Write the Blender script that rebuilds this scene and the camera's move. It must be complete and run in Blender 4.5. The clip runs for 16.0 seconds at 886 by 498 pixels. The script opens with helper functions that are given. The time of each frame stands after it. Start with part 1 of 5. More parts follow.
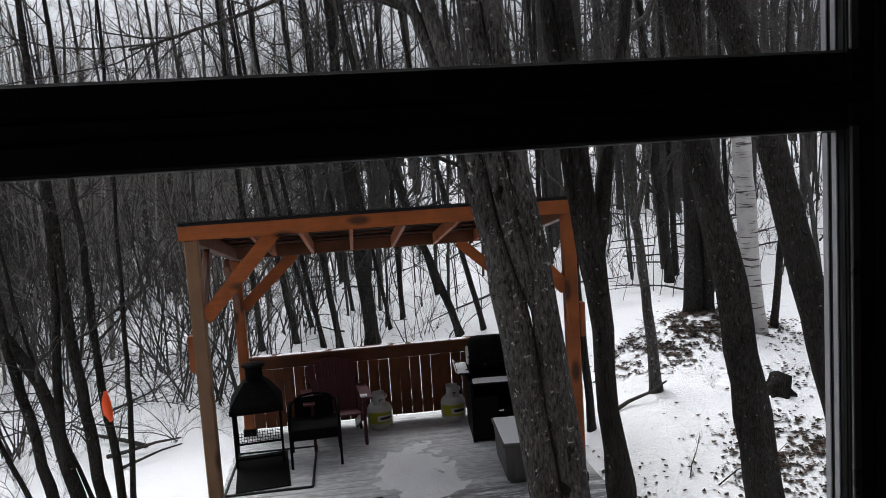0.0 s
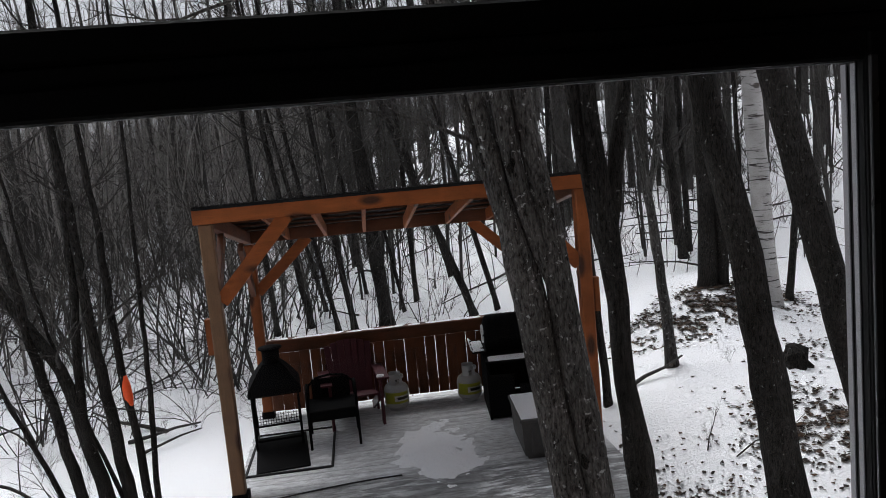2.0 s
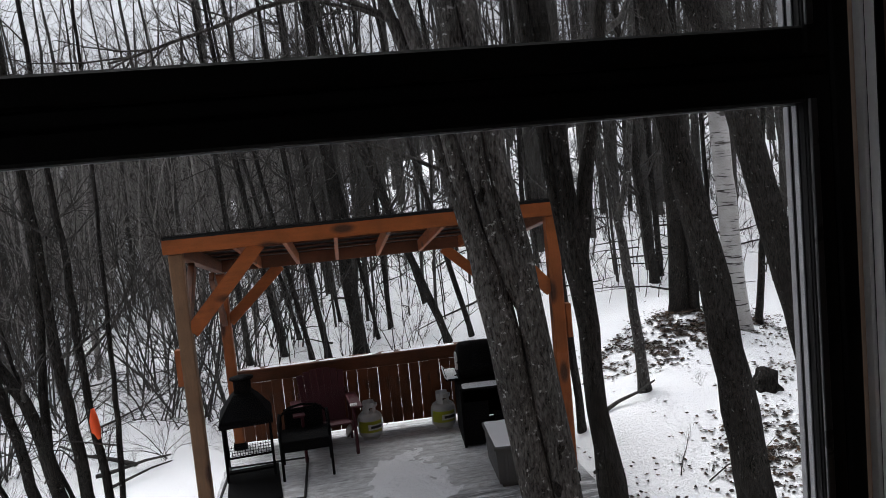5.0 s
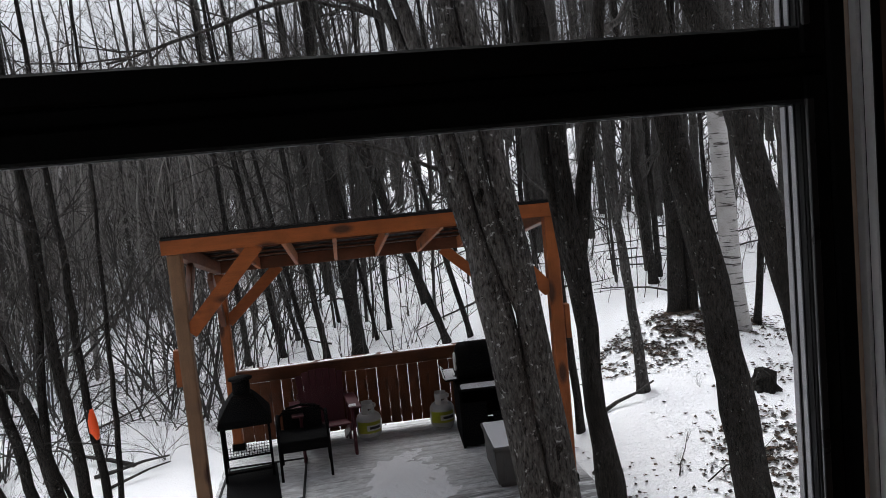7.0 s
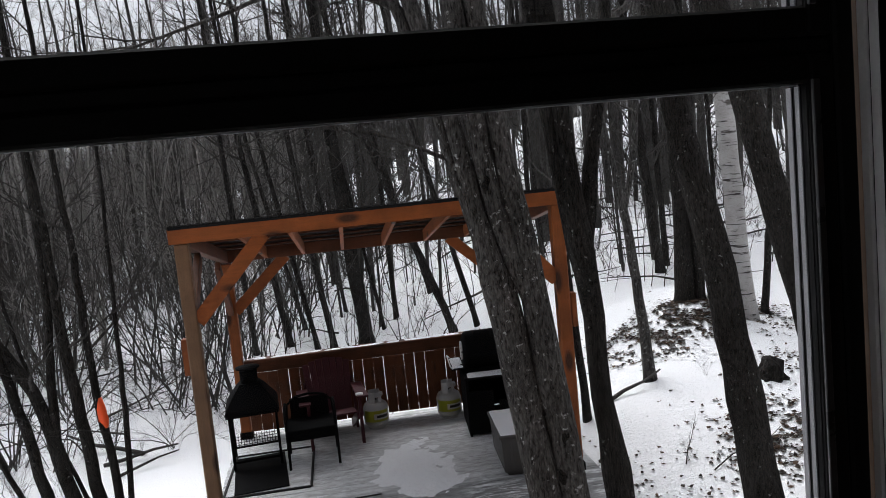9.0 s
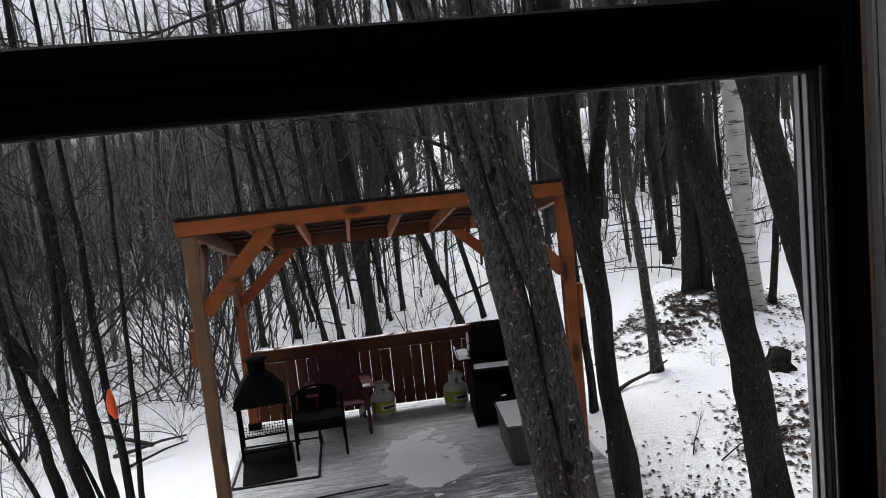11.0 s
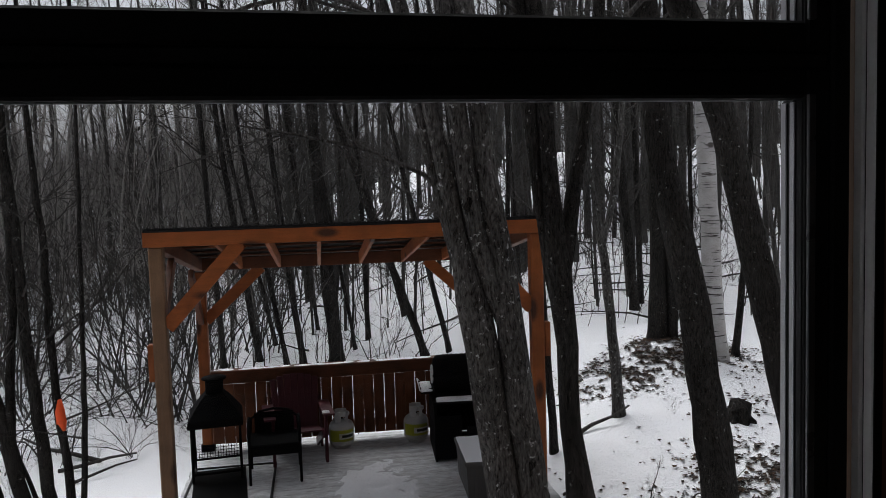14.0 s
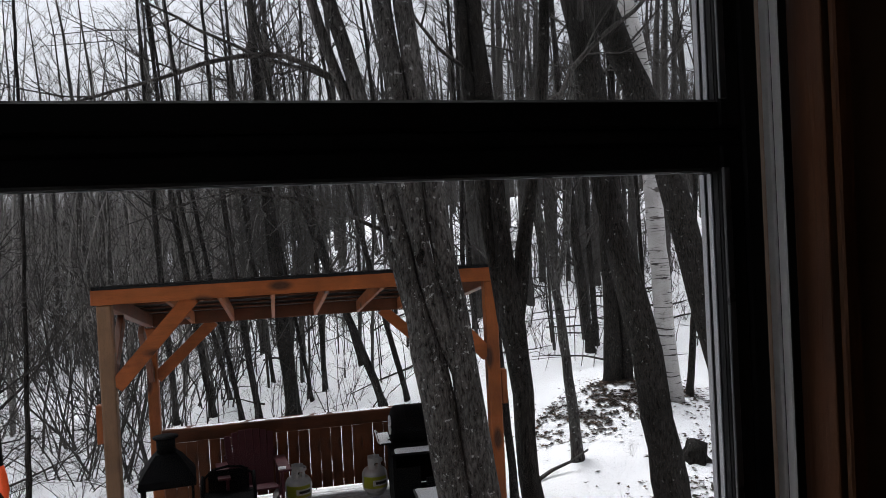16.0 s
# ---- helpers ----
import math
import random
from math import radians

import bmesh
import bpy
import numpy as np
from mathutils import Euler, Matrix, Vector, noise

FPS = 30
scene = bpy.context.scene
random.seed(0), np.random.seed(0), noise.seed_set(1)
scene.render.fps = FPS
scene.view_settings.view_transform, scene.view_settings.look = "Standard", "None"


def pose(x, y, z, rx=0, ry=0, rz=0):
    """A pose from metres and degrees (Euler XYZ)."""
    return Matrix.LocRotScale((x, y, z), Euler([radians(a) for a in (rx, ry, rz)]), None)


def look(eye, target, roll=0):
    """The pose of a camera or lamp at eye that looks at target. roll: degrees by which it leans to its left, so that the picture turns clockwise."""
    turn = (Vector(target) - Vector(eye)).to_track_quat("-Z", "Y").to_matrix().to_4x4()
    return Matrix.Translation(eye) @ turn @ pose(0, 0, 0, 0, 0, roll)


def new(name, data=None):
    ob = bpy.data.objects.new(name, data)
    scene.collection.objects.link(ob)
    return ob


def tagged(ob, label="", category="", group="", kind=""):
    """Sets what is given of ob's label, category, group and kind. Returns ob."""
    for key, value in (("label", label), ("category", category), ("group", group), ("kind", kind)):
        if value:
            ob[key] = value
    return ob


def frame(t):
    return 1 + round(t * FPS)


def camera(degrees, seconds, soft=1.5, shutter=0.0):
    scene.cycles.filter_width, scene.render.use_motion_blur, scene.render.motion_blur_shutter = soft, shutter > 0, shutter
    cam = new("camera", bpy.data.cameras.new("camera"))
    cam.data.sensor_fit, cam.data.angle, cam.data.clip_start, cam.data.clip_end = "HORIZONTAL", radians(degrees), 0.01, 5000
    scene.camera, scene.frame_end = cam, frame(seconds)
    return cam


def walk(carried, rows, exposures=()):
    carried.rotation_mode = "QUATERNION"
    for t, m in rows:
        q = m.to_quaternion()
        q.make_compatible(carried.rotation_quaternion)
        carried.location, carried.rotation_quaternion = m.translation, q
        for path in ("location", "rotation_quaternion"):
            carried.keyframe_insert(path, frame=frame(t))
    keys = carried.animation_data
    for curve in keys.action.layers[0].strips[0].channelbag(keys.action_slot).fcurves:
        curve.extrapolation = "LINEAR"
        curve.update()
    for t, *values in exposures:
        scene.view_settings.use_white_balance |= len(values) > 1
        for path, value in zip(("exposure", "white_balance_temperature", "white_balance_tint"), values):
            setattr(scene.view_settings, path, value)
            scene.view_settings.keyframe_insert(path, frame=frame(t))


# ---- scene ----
cam = camera(59.9, 16.0, soft=0.5)
PATH = [
    (0, look((1.406, -7.231, 3.184), (1.648, -5.257, 2.976), -3.7)),
    (0.5, look((1.396, -7.24, 3.122), (1.596, -5.271, 2.836), -5.0)),
    (1, look((1.386, -7.225, 3.104), (1.616, -5.264, 2.785), -3.9)),
    (1.5, look((1.388, -7.234, 3.115), (1.615, -5.266, 2.847), -4.8)),
    (2, look((1.388, -7.244, 3.128), (1.596, -5.271, 2.882), -5.2)),
    (2.5, look((1.394, -7.253, 3.124), (1.608, -5.278, 2.889), -5.4)),
    (3, look((1.406, -7.245, 3.145), (1.641, -5.271, 2.921), -5.2)),
    (3.5, look((1.406, -7.257, 3.141), (1.68, -5.287, 2.934), -5.5)),
    (4, look((1.41, -7.259, 3.148), (1.685, -5.287, 2.954), -5.3)),
    (6.5, look((1.409, -7.272, 3.141), (1.697, -5.301, 2.957), -5.6)),
    (7, look((1.411, -7.266, 3.144), (1.694, -5.295, 2.96), -5.4)),
    (7.5, look((1.405, -7.266, 3.129), (1.678, -5.296, 2.914), -5.5)),
    (8, look((1.406, -7.263, 3.137), (1.673, -5.293, 2.917), -5.1)),
    (8.5, look((1.413, -7.267, 3.135), (1.682, -5.296, 2.927), -5.4)),
    (11, look((1.413, -7.27, 3.13), (1.657, -5.298, 2.902), -5.8)),
    (11.5, look((1.404, -7.254, 3.083), (1.615, -5.285, 2.801), -5.5)),
    (12, look((1.373, -7.231, 3.012), (1.522, -5.263, 2.688), -7.2)),
    (12.5, look((1.366, -7.213, 2.973), (1.537, -5.271, 2.527), -5.1)),
    (13, look((1.375, -7.215, 2.992), (1.594, -5.27, 2.577), -4.1)),
    (13.5, look((1.376, -7.222, 3.03), (1.614, -5.254, 2.76), -3.5)),
    (14, look((1.404, -7.244, 3.086), (1.731, -5.276, 2.942), -1.7)),
    (14.5, look((1.402, -7.261, 3.091), (1.768, -5.298, 2.976), -1.6)),
    (15, look((1.412, -7.278, 3.102), (1.82, -5.322, 3.015), -2.5)),
    (15.5, look((1.421, -7.281, 3.106), (1.84, -5.327, 3.039), -2.7)),
    (16, look((1.421, -7.287, 3.124), (1.864, -5.337, 3.094), -2.9)),
]
EXPOSURES = [(0.0, 0.30), (1.0, 0.14), (2.0, 0.11), (3.0, 0.11), (4.0, 0.28), (8.5, 0.33), (11.5, 0.26), (12.0, 0.08), (12.5, -0.28), (13.5, -0.38), (14.0, -0.14), (14.5, 0.18), (15.0, 0.38), (16.0, 0.40)]
walk(cam, PATH, EXPOSURES)

# ---- light: an overcast winter sky ----
world = bpy.data.worlds.new("overcast")
scene.world = world
world.use_nodes = True
wn, wl = world.node_tree.nodes, world.node_tree.links
wn.clear()
sky = wn.new("ShaderNodeTexSky")
sky.sky_type = "NISHITA"
sky.sun_disc = False
sky.sun_elevation = radians(63)
sky.sun_rotation = radians(-24)
sky.dust_density = 6.0
dull = wn.new("ShaderNodeHueSaturation")
dull.inputs["Saturation"].default_value = 0.12
cool = wn.new("ShaderNodeMix")
cool.data_type, cool.blend_type = "RGBA", "MULTIPLY"
cool.inputs[0].default_value = 1.0
cool.inputs[7].default_value = (0.97, 0.99, 1.06, 1)
bg = wn.new("ShaderNodeBackground")
bg.inputs["Strength"].default_value = 0.125
wo = wn.new("ShaderNodeOutputWorld")
wl.new(sky.outputs[0], dull.inputs["Color"])
wl.new(dull.outputs[0], cool.inputs[6])
wl.new(cool.outputs[2], bg.inputs["Color"])
wl.new(bg.outputs[0], wo.inputs["Surface"])
sun_data = bpy.data.lights.new("sun", "SUN")
sun_data.energy = 1.5
sun_data.angle = radians(50)
sun_data.color = (1.0, 0.99, 0.98)
sun = new("sun", sun_data)
sun.matrix_world = look((-3.5, 8.0, 17), (0, 0, 0))


# ---- materials ----
class Nodes:
    """A small helper round one node material."""

    def __init__(self, name, rough=0.7, metal=0.0, spec=0.4):
        self.mat = bpy.data.materials.new(name)
        self.mat.use_nodes = True
        self.n, self.l = self.mat.node_tree.nodes, self.mat.node_tree.links
        self.b = self.n["Principled BSDF"]
        self.b.inputs["Roughness"].default_value = rough
        self.b.inputs["Metallic"].default_value = metal
        self.b.inputs["Specular IOR Level"].default_value = spec

    def coord(self, scale=(1, 1, 1), kind="Object", spin=(0, 0, 0)):
        c = self.n.new("ShaderNodeTexCoord")
        m = self.n.new("ShaderNodeMapping")
        m.inputs["Scale"].default_value = scale
        m.inputs["Rotation"].default_value = spin
        self.l.new(c.outputs[kind], m.inputs["Vector"])
        return m.outputs[0]

    def place(self, scale=(1, 1, 1)):
        g = self.n.new("ShaderNodeNewGeometry")
        m = self.n.new("ShaderNodeMapping")
        m.inputs["Scale"].default_value = scale
        self.l.new(g.outputs["Position"], m.inputs["Vector"])
        return m.outputs[0]

    def noise(self, vec, scale, detail=6, rough=0.6, distort=0.0):
        t = self.n.new("ShaderNodeTexNoise")
        t.inputs["Scale"].default_value = scale
        t.inputs["Detail"].default_value = detail
        t.inputs["Roughness"].default_value = rough
        t.inputs["Distortion"].default_value = distort
        self.l.new(vec, t.inputs["Vector"])
        return t.outputs["Fac"]

    def cells(self, vec, scale, feature="F1"):
        t = self.n.new("ShaderNodeTexVoronoi")
        t.feature = feature
        t.inputs["Scale"].default_value = scale
        self.l.new(vec, t.inputs["Vector"])
        return t.outputs["Distance"]

    def ramp(self, fac, *stops):
        r = self.n.new("ShaderNodeValToRGB")
        e = r.color_ramp.elements
        while len(e) < len(stops):
            e.new(0.5)
        for k, (at, c) in enumerate(stops):
            e[k].position = at
            e[k].color = (c, c, c, 1) if isinstance(c, (int, float)) else (*c, 1)
        self.l.new(fac, r.inputs[0])
        return r.outputs[0]

    def mix(self, fac, a, b, mode="MIX"):
        m = self.n.new("ShaderNodeMix")
        m.data_type, m.blend_type = "RGBA", mode
        for sock, v in ((m.inputs[0], fac), (m.inputs[6], a), (m.inputs[7], b)):
            if isinstance(v, (int, float)):
                sock.default_value = v
            elif isinstance(v, tuple):
                sock.default_value = (*v, 1)
            else:
                self.l.new(v, sock)
        return m.outputs[2]

    def maths(self, op, a, b=0.0):
        m = self.n.new("ShaderNodeMath")
        m.operation = op
        m.use_clamp = op != "SUBTRACT"
        for sock, v in ((m.inputs[0], a), (m.inputs[1], b)):
            if isinstance(v, (int, float)):
                sock.default_value = v
            else:
                self.l.new(v, sock)
        return m.outputs[0]

    def piece(self):
        return self.n.new("ShaderNodeObjectInfo").outputs["Random"]

    def island(self):
        return self.n.new("ShaderNodeNewGeometry").outputs["Random Per Island"]

    def color(self, c):
        if isinstance(c, tuple):
            self.b.inputs["Base Color"].default_value = (*c, 1)
        else:
            self.l.new(c, self.b.inputs["Base Color"])
        return self

    def rough(self, c):
        self.l.new(c, self.b.inputs["Roughness"])
        return self

    def bump(self, height, strength=0.5, distance=0.02):
        m = self.n.new("ShaderNodeBump")
        m.inputs["Strength"].default_value = strength
        m.inputs["Distance"].default_value = distance
        self.l.new(height, m.inputs["Height"])
        self.l.new(m.outputs[0], self.b.inputs["Normal"])
        return self


def snow_material():
    s = Nodes("snow", 0.75, 0, 0.25)
    v = s.place()
    big, fine = s.noise(v, 0.7, 5), s.noise(v, 30, 5)
    s.color(s.ramp(big, (0.3, (0.86, 0.87, 0.89)), (0.7, (0.93, 0.93, 0.94))))
    return s.bump(s.mix(0.6, s.noise(v, 5, 7), fine), 0.6, 0.06).mat


def bark_material(name, low, high, lichen, spots=0.66):
    s = Nodes(name, 0.95, 0, 0.04)
    v = s.coord((1, 1, 0.3))
    ridge = s.noise(v, 62, 8, 0.7, 0.3)
    patch = s.noise(s.coord((1, 1, 0.5)), 3.2, 5)
    c = s.mix(s.ramp(patch, (0.42, 0.0), (0.62, 1.0)), s.ramp(ridge, (0.36, low), (0.62, high)), s.ramp(ridge, (0.38, tuple(0.7 * k for k in low)), (0.66, tuple(0.68 * k for k in high))))
    dots = s.noise(s.coord(), 24, 5, 0.66)
    c = s.mix(s.ramp(dots, (spots, 0.0), (spots + 0.05, 0.6)), c, lichen)
    return s.color(c).bump(ridge, 0.8, 0.02).mat


def birch_material():
    s = Nodes("birch_bark", 0.7, 0, 0.3)
    band = s.noise(s.coord((1.2, 1.2, 16)), 2.0, 5, 0.6, 0.3)
    scar = s.noise(s.coord((1.0, 1.0, 2.4)), 2.2, 4)
    c = s.mix(s.ramp(band, (0.595, 0.0), (0.62, 1.0)), s.ramp(s.noise(s.coord(), 5), (0.3, (0.32, 0.31, 0.295)), (0.7, (0.47, 0.46, 0.45))), (0.03, 0.027, 0.025))
    c = s.mix(s.ramp(scar, (0.635, 0.0), (0.67, 0.9)), c, (0.04, 0.035, 0.03))
    return s.color(c).bump(band, 0.5, 0.01).mat


def lumber_material(name, dark, light, axis="x", rough=0.62):
    s = Nodes(name, rough, 0, 0.3)
    stretch = {"x": (0.07, 1, 1), "y": (1, 0.07, 1), "z": (1, 1, 0.07)}[axis]
    v = s.coord(stretch)
    grain = s.noise(v, 40, 7, 0.62, 1.2)
    wide = s.noise(s.place((0.7, 0.7, 0.7)), 4, 4)
    knot = s.cells(s.coord(tuple(0.35 + 0.65 * k for k in stretch)), 4.6)
    mid = tuple(0.5 * (a + b) for a, b in zip(dark, light))
    c = s.ramp(grain, (0.34, tuple(0.45 * a + 0.55 * b for a, b in zip(dark, mid))), (0.66, tuple(0.35 * a + 0.65 * b for a, b in zip(light, mid))))
    c = s.mix(s.ramp(wide, (0.42, 0.0), (0.62, 0.6)), c, tuple(0.62 * k for k in dark))
    c = s.mix(s.ramp(s.piece(), (0.0, 0.0), (1.0, 0.35)), c, tuple(0.8 * k for k in light))
    c = s.mix(s.ramp(knot, (0.13, 0.95), (0.26, 0.0)), c, (0.035, 0.011, 0.005))
    return s.color(c).bump(grain, 0.35, 0.006).mat


def deck_material():
    s = Nodes("frosted_deck_board", 0.85, 0, 0.08)
    grain = s.noise(s.coord((0.05, 1, 1)), 45, 6, 0.6, 0.8)
    wood = s.ramp(grain, (0.38, (0.009, 0.0084, 0.0078)), (0.62, (0.040, 0.036, 0.032)))
    wood = s.mix(s.ramp(s.piece(), (0.0, 0.0), (1.0, 0.5)), wood, (0.028, 0.025, 0.023))
    xyz = s.n.new("ShaderNodeSeparateXYZ")
    s.l.new(s.place(), xyz.inputs[0])
    inside = s.ramp(s.maths("ADD", s.maths("MULTIPLY", xyz.outputs[1], 1.0), 0.5), (0.36, 0.0), (0.72, 1.0))
    streak = s.noise(s.place((0.22, 1.0, 1.0)), 11.0, 8, 0.72, 0.4)
    cloud = s.noise(s.place(), 1.1, 5)
    side = s.maths("MULTIPLY", s.ramp(s.maths("MULTIPLY", xyz.outputs[0], 0.25), (0.12, 0.06), (0.56, 1.0)), s.ramp(cloud, (0.43, 0.08), (0.57, 1.0)))
    outer = s.maths("MULTIPLY", s.ramp(streak, (0.49, 0.0), (0.58, 1.0)), side)
    inner = s.ramp(s.mix(0.5, streak, s.noise(s.place((0.5, 1, 1)), 20, 5)), (0.36, 0.42), (0.58, 0.86))
    frost = s.mix(inside, outer, inner)
    c = s.mix(frost, wood, (0.80, 0.81, 0.82))
    return s.color(c).bump(s.mix(frost, grain, streak), 0.4, 0.008).mat


def plain(name, color, rough=0.5, metal=0.0, var=0.25, scale=8.0, bump=0.15, spec=0.4):
    s = Nodes(name, rough, metal, spec)
    n = s.noise(s.coord(), scale, 6)
    fine = s.noise(s.coord(), scale * 9, 4)
    c = s.ramp(s.mix(0.4, n, fine), (0.25, tuple(k * (1 - var) for k in color)), (0.75, tuple(min(1, k * (1 + var)) for k in color)))
    return s.color(c).bump(fine, bump, 0.004).rough(s.ramp(n, (0.3, max(0.0, rough - 0.1)), (0.7, min(1.0, rough + 0.1)))).mat


def glass_material():
    s = Nodes("window_glass", 0.0)
    s.b.inputs["Transmission Weight"].default_value = 1.0
    s.b.inputs["IOR"].default_value = 1.45
    return s.color((0.97, 0.98, 0.98)).mat


def leaf_material():
    s = Nodes("dead_leaves", 0.85)
    return s.color(s.ramp(s.island(), (0.0, (0.014, 0.010, 0.008)), (0.6, (0.034, 0.023, 0.016)), (1.0, (0.09, 0.05, 0.028)))).mat


def ridge_material():
    s = Nodes("far_wooded_ridge", 0.95, 0, 0.1)
    streak = s.noise(s.place((2.2, 2.2, 0.12)), 1.0, 6, 0.7)
    c = s.ramp(streak, (0.38, (0.038, 0.036, 0.036)), (0.52, (0.115, 0.110, 0.110)), (0.66, (0.33, 0.325, 0.33)))
    return s.color(c).bump(streak, 0.6, 0.5).mat


SNOW = snow_material()
BARK = bark_material("maple_bark", (0.012, 0.011, 0.0104), (0.145, 0.138, 0.131), (0.55, 0.55, 0.53), 0.61)
BARK_DARK = bark_material("dark_bark", (0.006, 0.0055, 0.0051), (0.056, 0.052, 0.049), (0.38, 0.38, 0.36), 0.635)
# Paler than the other barks, to make up for shade among the twigs.
TWIG = bark_material("lightened_twig_bark", (0.11, 0.10, 0.094), (0.38, 0.36, 0.34), (0.42, 0.40, 0.38), 0.62)
BARK_FAR = bark_material("far_bark", (0.020, 0.0185, 0.0175), (0.120, 0.113, 0.107), (0.24, 0.235, 0.23), 0.62)
BARK_KNOT = bark_material("knot_bark", (0.004, 0.0036, 0.0033), (0.034, 0.031, 0.029), (0.06, 0.06, 0.055), 0.70)
BIRCH = birch_material()
CEDAR_X = lumber_material("cedar_along", (0.16, 0.040, 0.008), (0.37, 0.100, 0.020), "x")
CEDAR_Y = lumber_material("cedar_across", (0.16, 0.040, 0.008), (0.37, 0.100, 0.020), "y")
CEDAR_Z = lumber_material("cedar_upright", (0.15, 0.040, 0.008), (0.34, 0.096, 0.021), "z")
POST_GREY = lumber_material("weathered_post", (0.11, 0.060, 0.032), (0.24, 0.135, 0.072), "z")
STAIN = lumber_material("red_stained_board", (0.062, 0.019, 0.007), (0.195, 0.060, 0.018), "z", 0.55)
# Red stain of the railing; also pavilion timbers, darkened to stand for shade.
STAIN_SHADE_X = lumber_material("stained_rail_shaded_timber", (0.050, 0.016, 0.006), (0.16, 0.048, 0.016), "x", 0.55)
# Side beams: the shade under the roof is put into this colour.
SHADED_Y = lumber_material("shaded_cedar_beam", (0.050, 0.016, 0.006), (0.16, 0.048, 0.016), "y", 0.55)
DECK = deck_material()
FASCIA = lumber_material("deck_fascia", (0.11, 0.075, 0.045), (0.24, 0.17, 0.11), "x")
IRON = plain("black_iron", (0.0045, 0.0045, 0.005), 0.7, 0.0, 0.3, 12, 0.2, 0.04)
ROOF = plain("dark_roof_metal", (0.010, 0.010, 0.011), 0.6, 0.0, 0.3, 5, 0.1, 0.15)
RUBBER = plain("black_rubber", (0.015, 0.015, 0.016), 0.8, 0, 0.3, 20, 0.3)
TANK = plain("grey_white_enamel", (0.40, 0.40, 0.39), 0.45, 0, 0.18, 9, 0.1)
LABEL = plain("yellow_green_label", (0.42, 0.43, 0.03), 0.5, 0, 0.15, 9, 0.05)
LABEL_WHITE = plain("white_label", (0.70, 0.70, 0.68), 0.5, 0, 0.08, 9, 0.05)
LABEL_DARK = plain("dark_print", (0.02, 0.02, 0.02), 0.5, 0, 0.1, 9, 0.02)
CRIMSON = plain("red_plastic", (0.055, 0.0035, 0.010), 0.5, 0, 0.25, 9, 0.1)
BOX_GREY = plain("grey_resin", (0.07, 0.068, 0.066), 0.6, 0, 0.25, 6, 0.2)
FRAME = plain("black_window_vinyl", (0.010, 0.010, 0.0104), 0.65, 0, 0.2, 20, 0.1, 0.12)
BEAD = plain("dark_glazing_vinyl", (0.05, 0.05, 0.052), 0.35, 0, 0.2, 20, 0.1, 0.5)
SPACER = plain("aluminium_spacer", (0.25, 0.25, 0.26), 0.5, 0.0, 0.1, 20, 0.05, 0.2)
STRIP = plain("grey_jamb_strip", (0.72, 0.72, 0.72), 0.5, 0, 0.1, 20, 0.05)
TRIM = lumber_material("stained_trim", (0.075, 0.026, 0.008), (0.15, 0.052, 0.016), "z", 0.5)
WALL = plain("dark_timber_wall", (0.10, 0.055, 0.03), 0.7, 0, 0.35, 3, 0.3)
WALL_OUT = plain("house_siding", (0.20, 0.18, 0.15), 0.7, 0, 0.2, 3, 0.3)
CEILING = plain("room_ceiling", (0.20, 0.17, 0.14), 0.8, 0, 0.15, 3, 0.2)
FLOOR = plain("room_floor", (0.12, 0.07, 0.04), 0.5, 0, 0.3, 4, 0.2)
RIBBON = plain("orange_ribbon", (0.95, 0.10, 0.015), 0.5, 0, 0.1, 9, 0.05)
GLASS = glass_material()
LEAVES = leaf_material()
RIDGE = ridge_material()
CABLE = plain("black_cable", (0.02, 0.02, 0.02), 0.5)


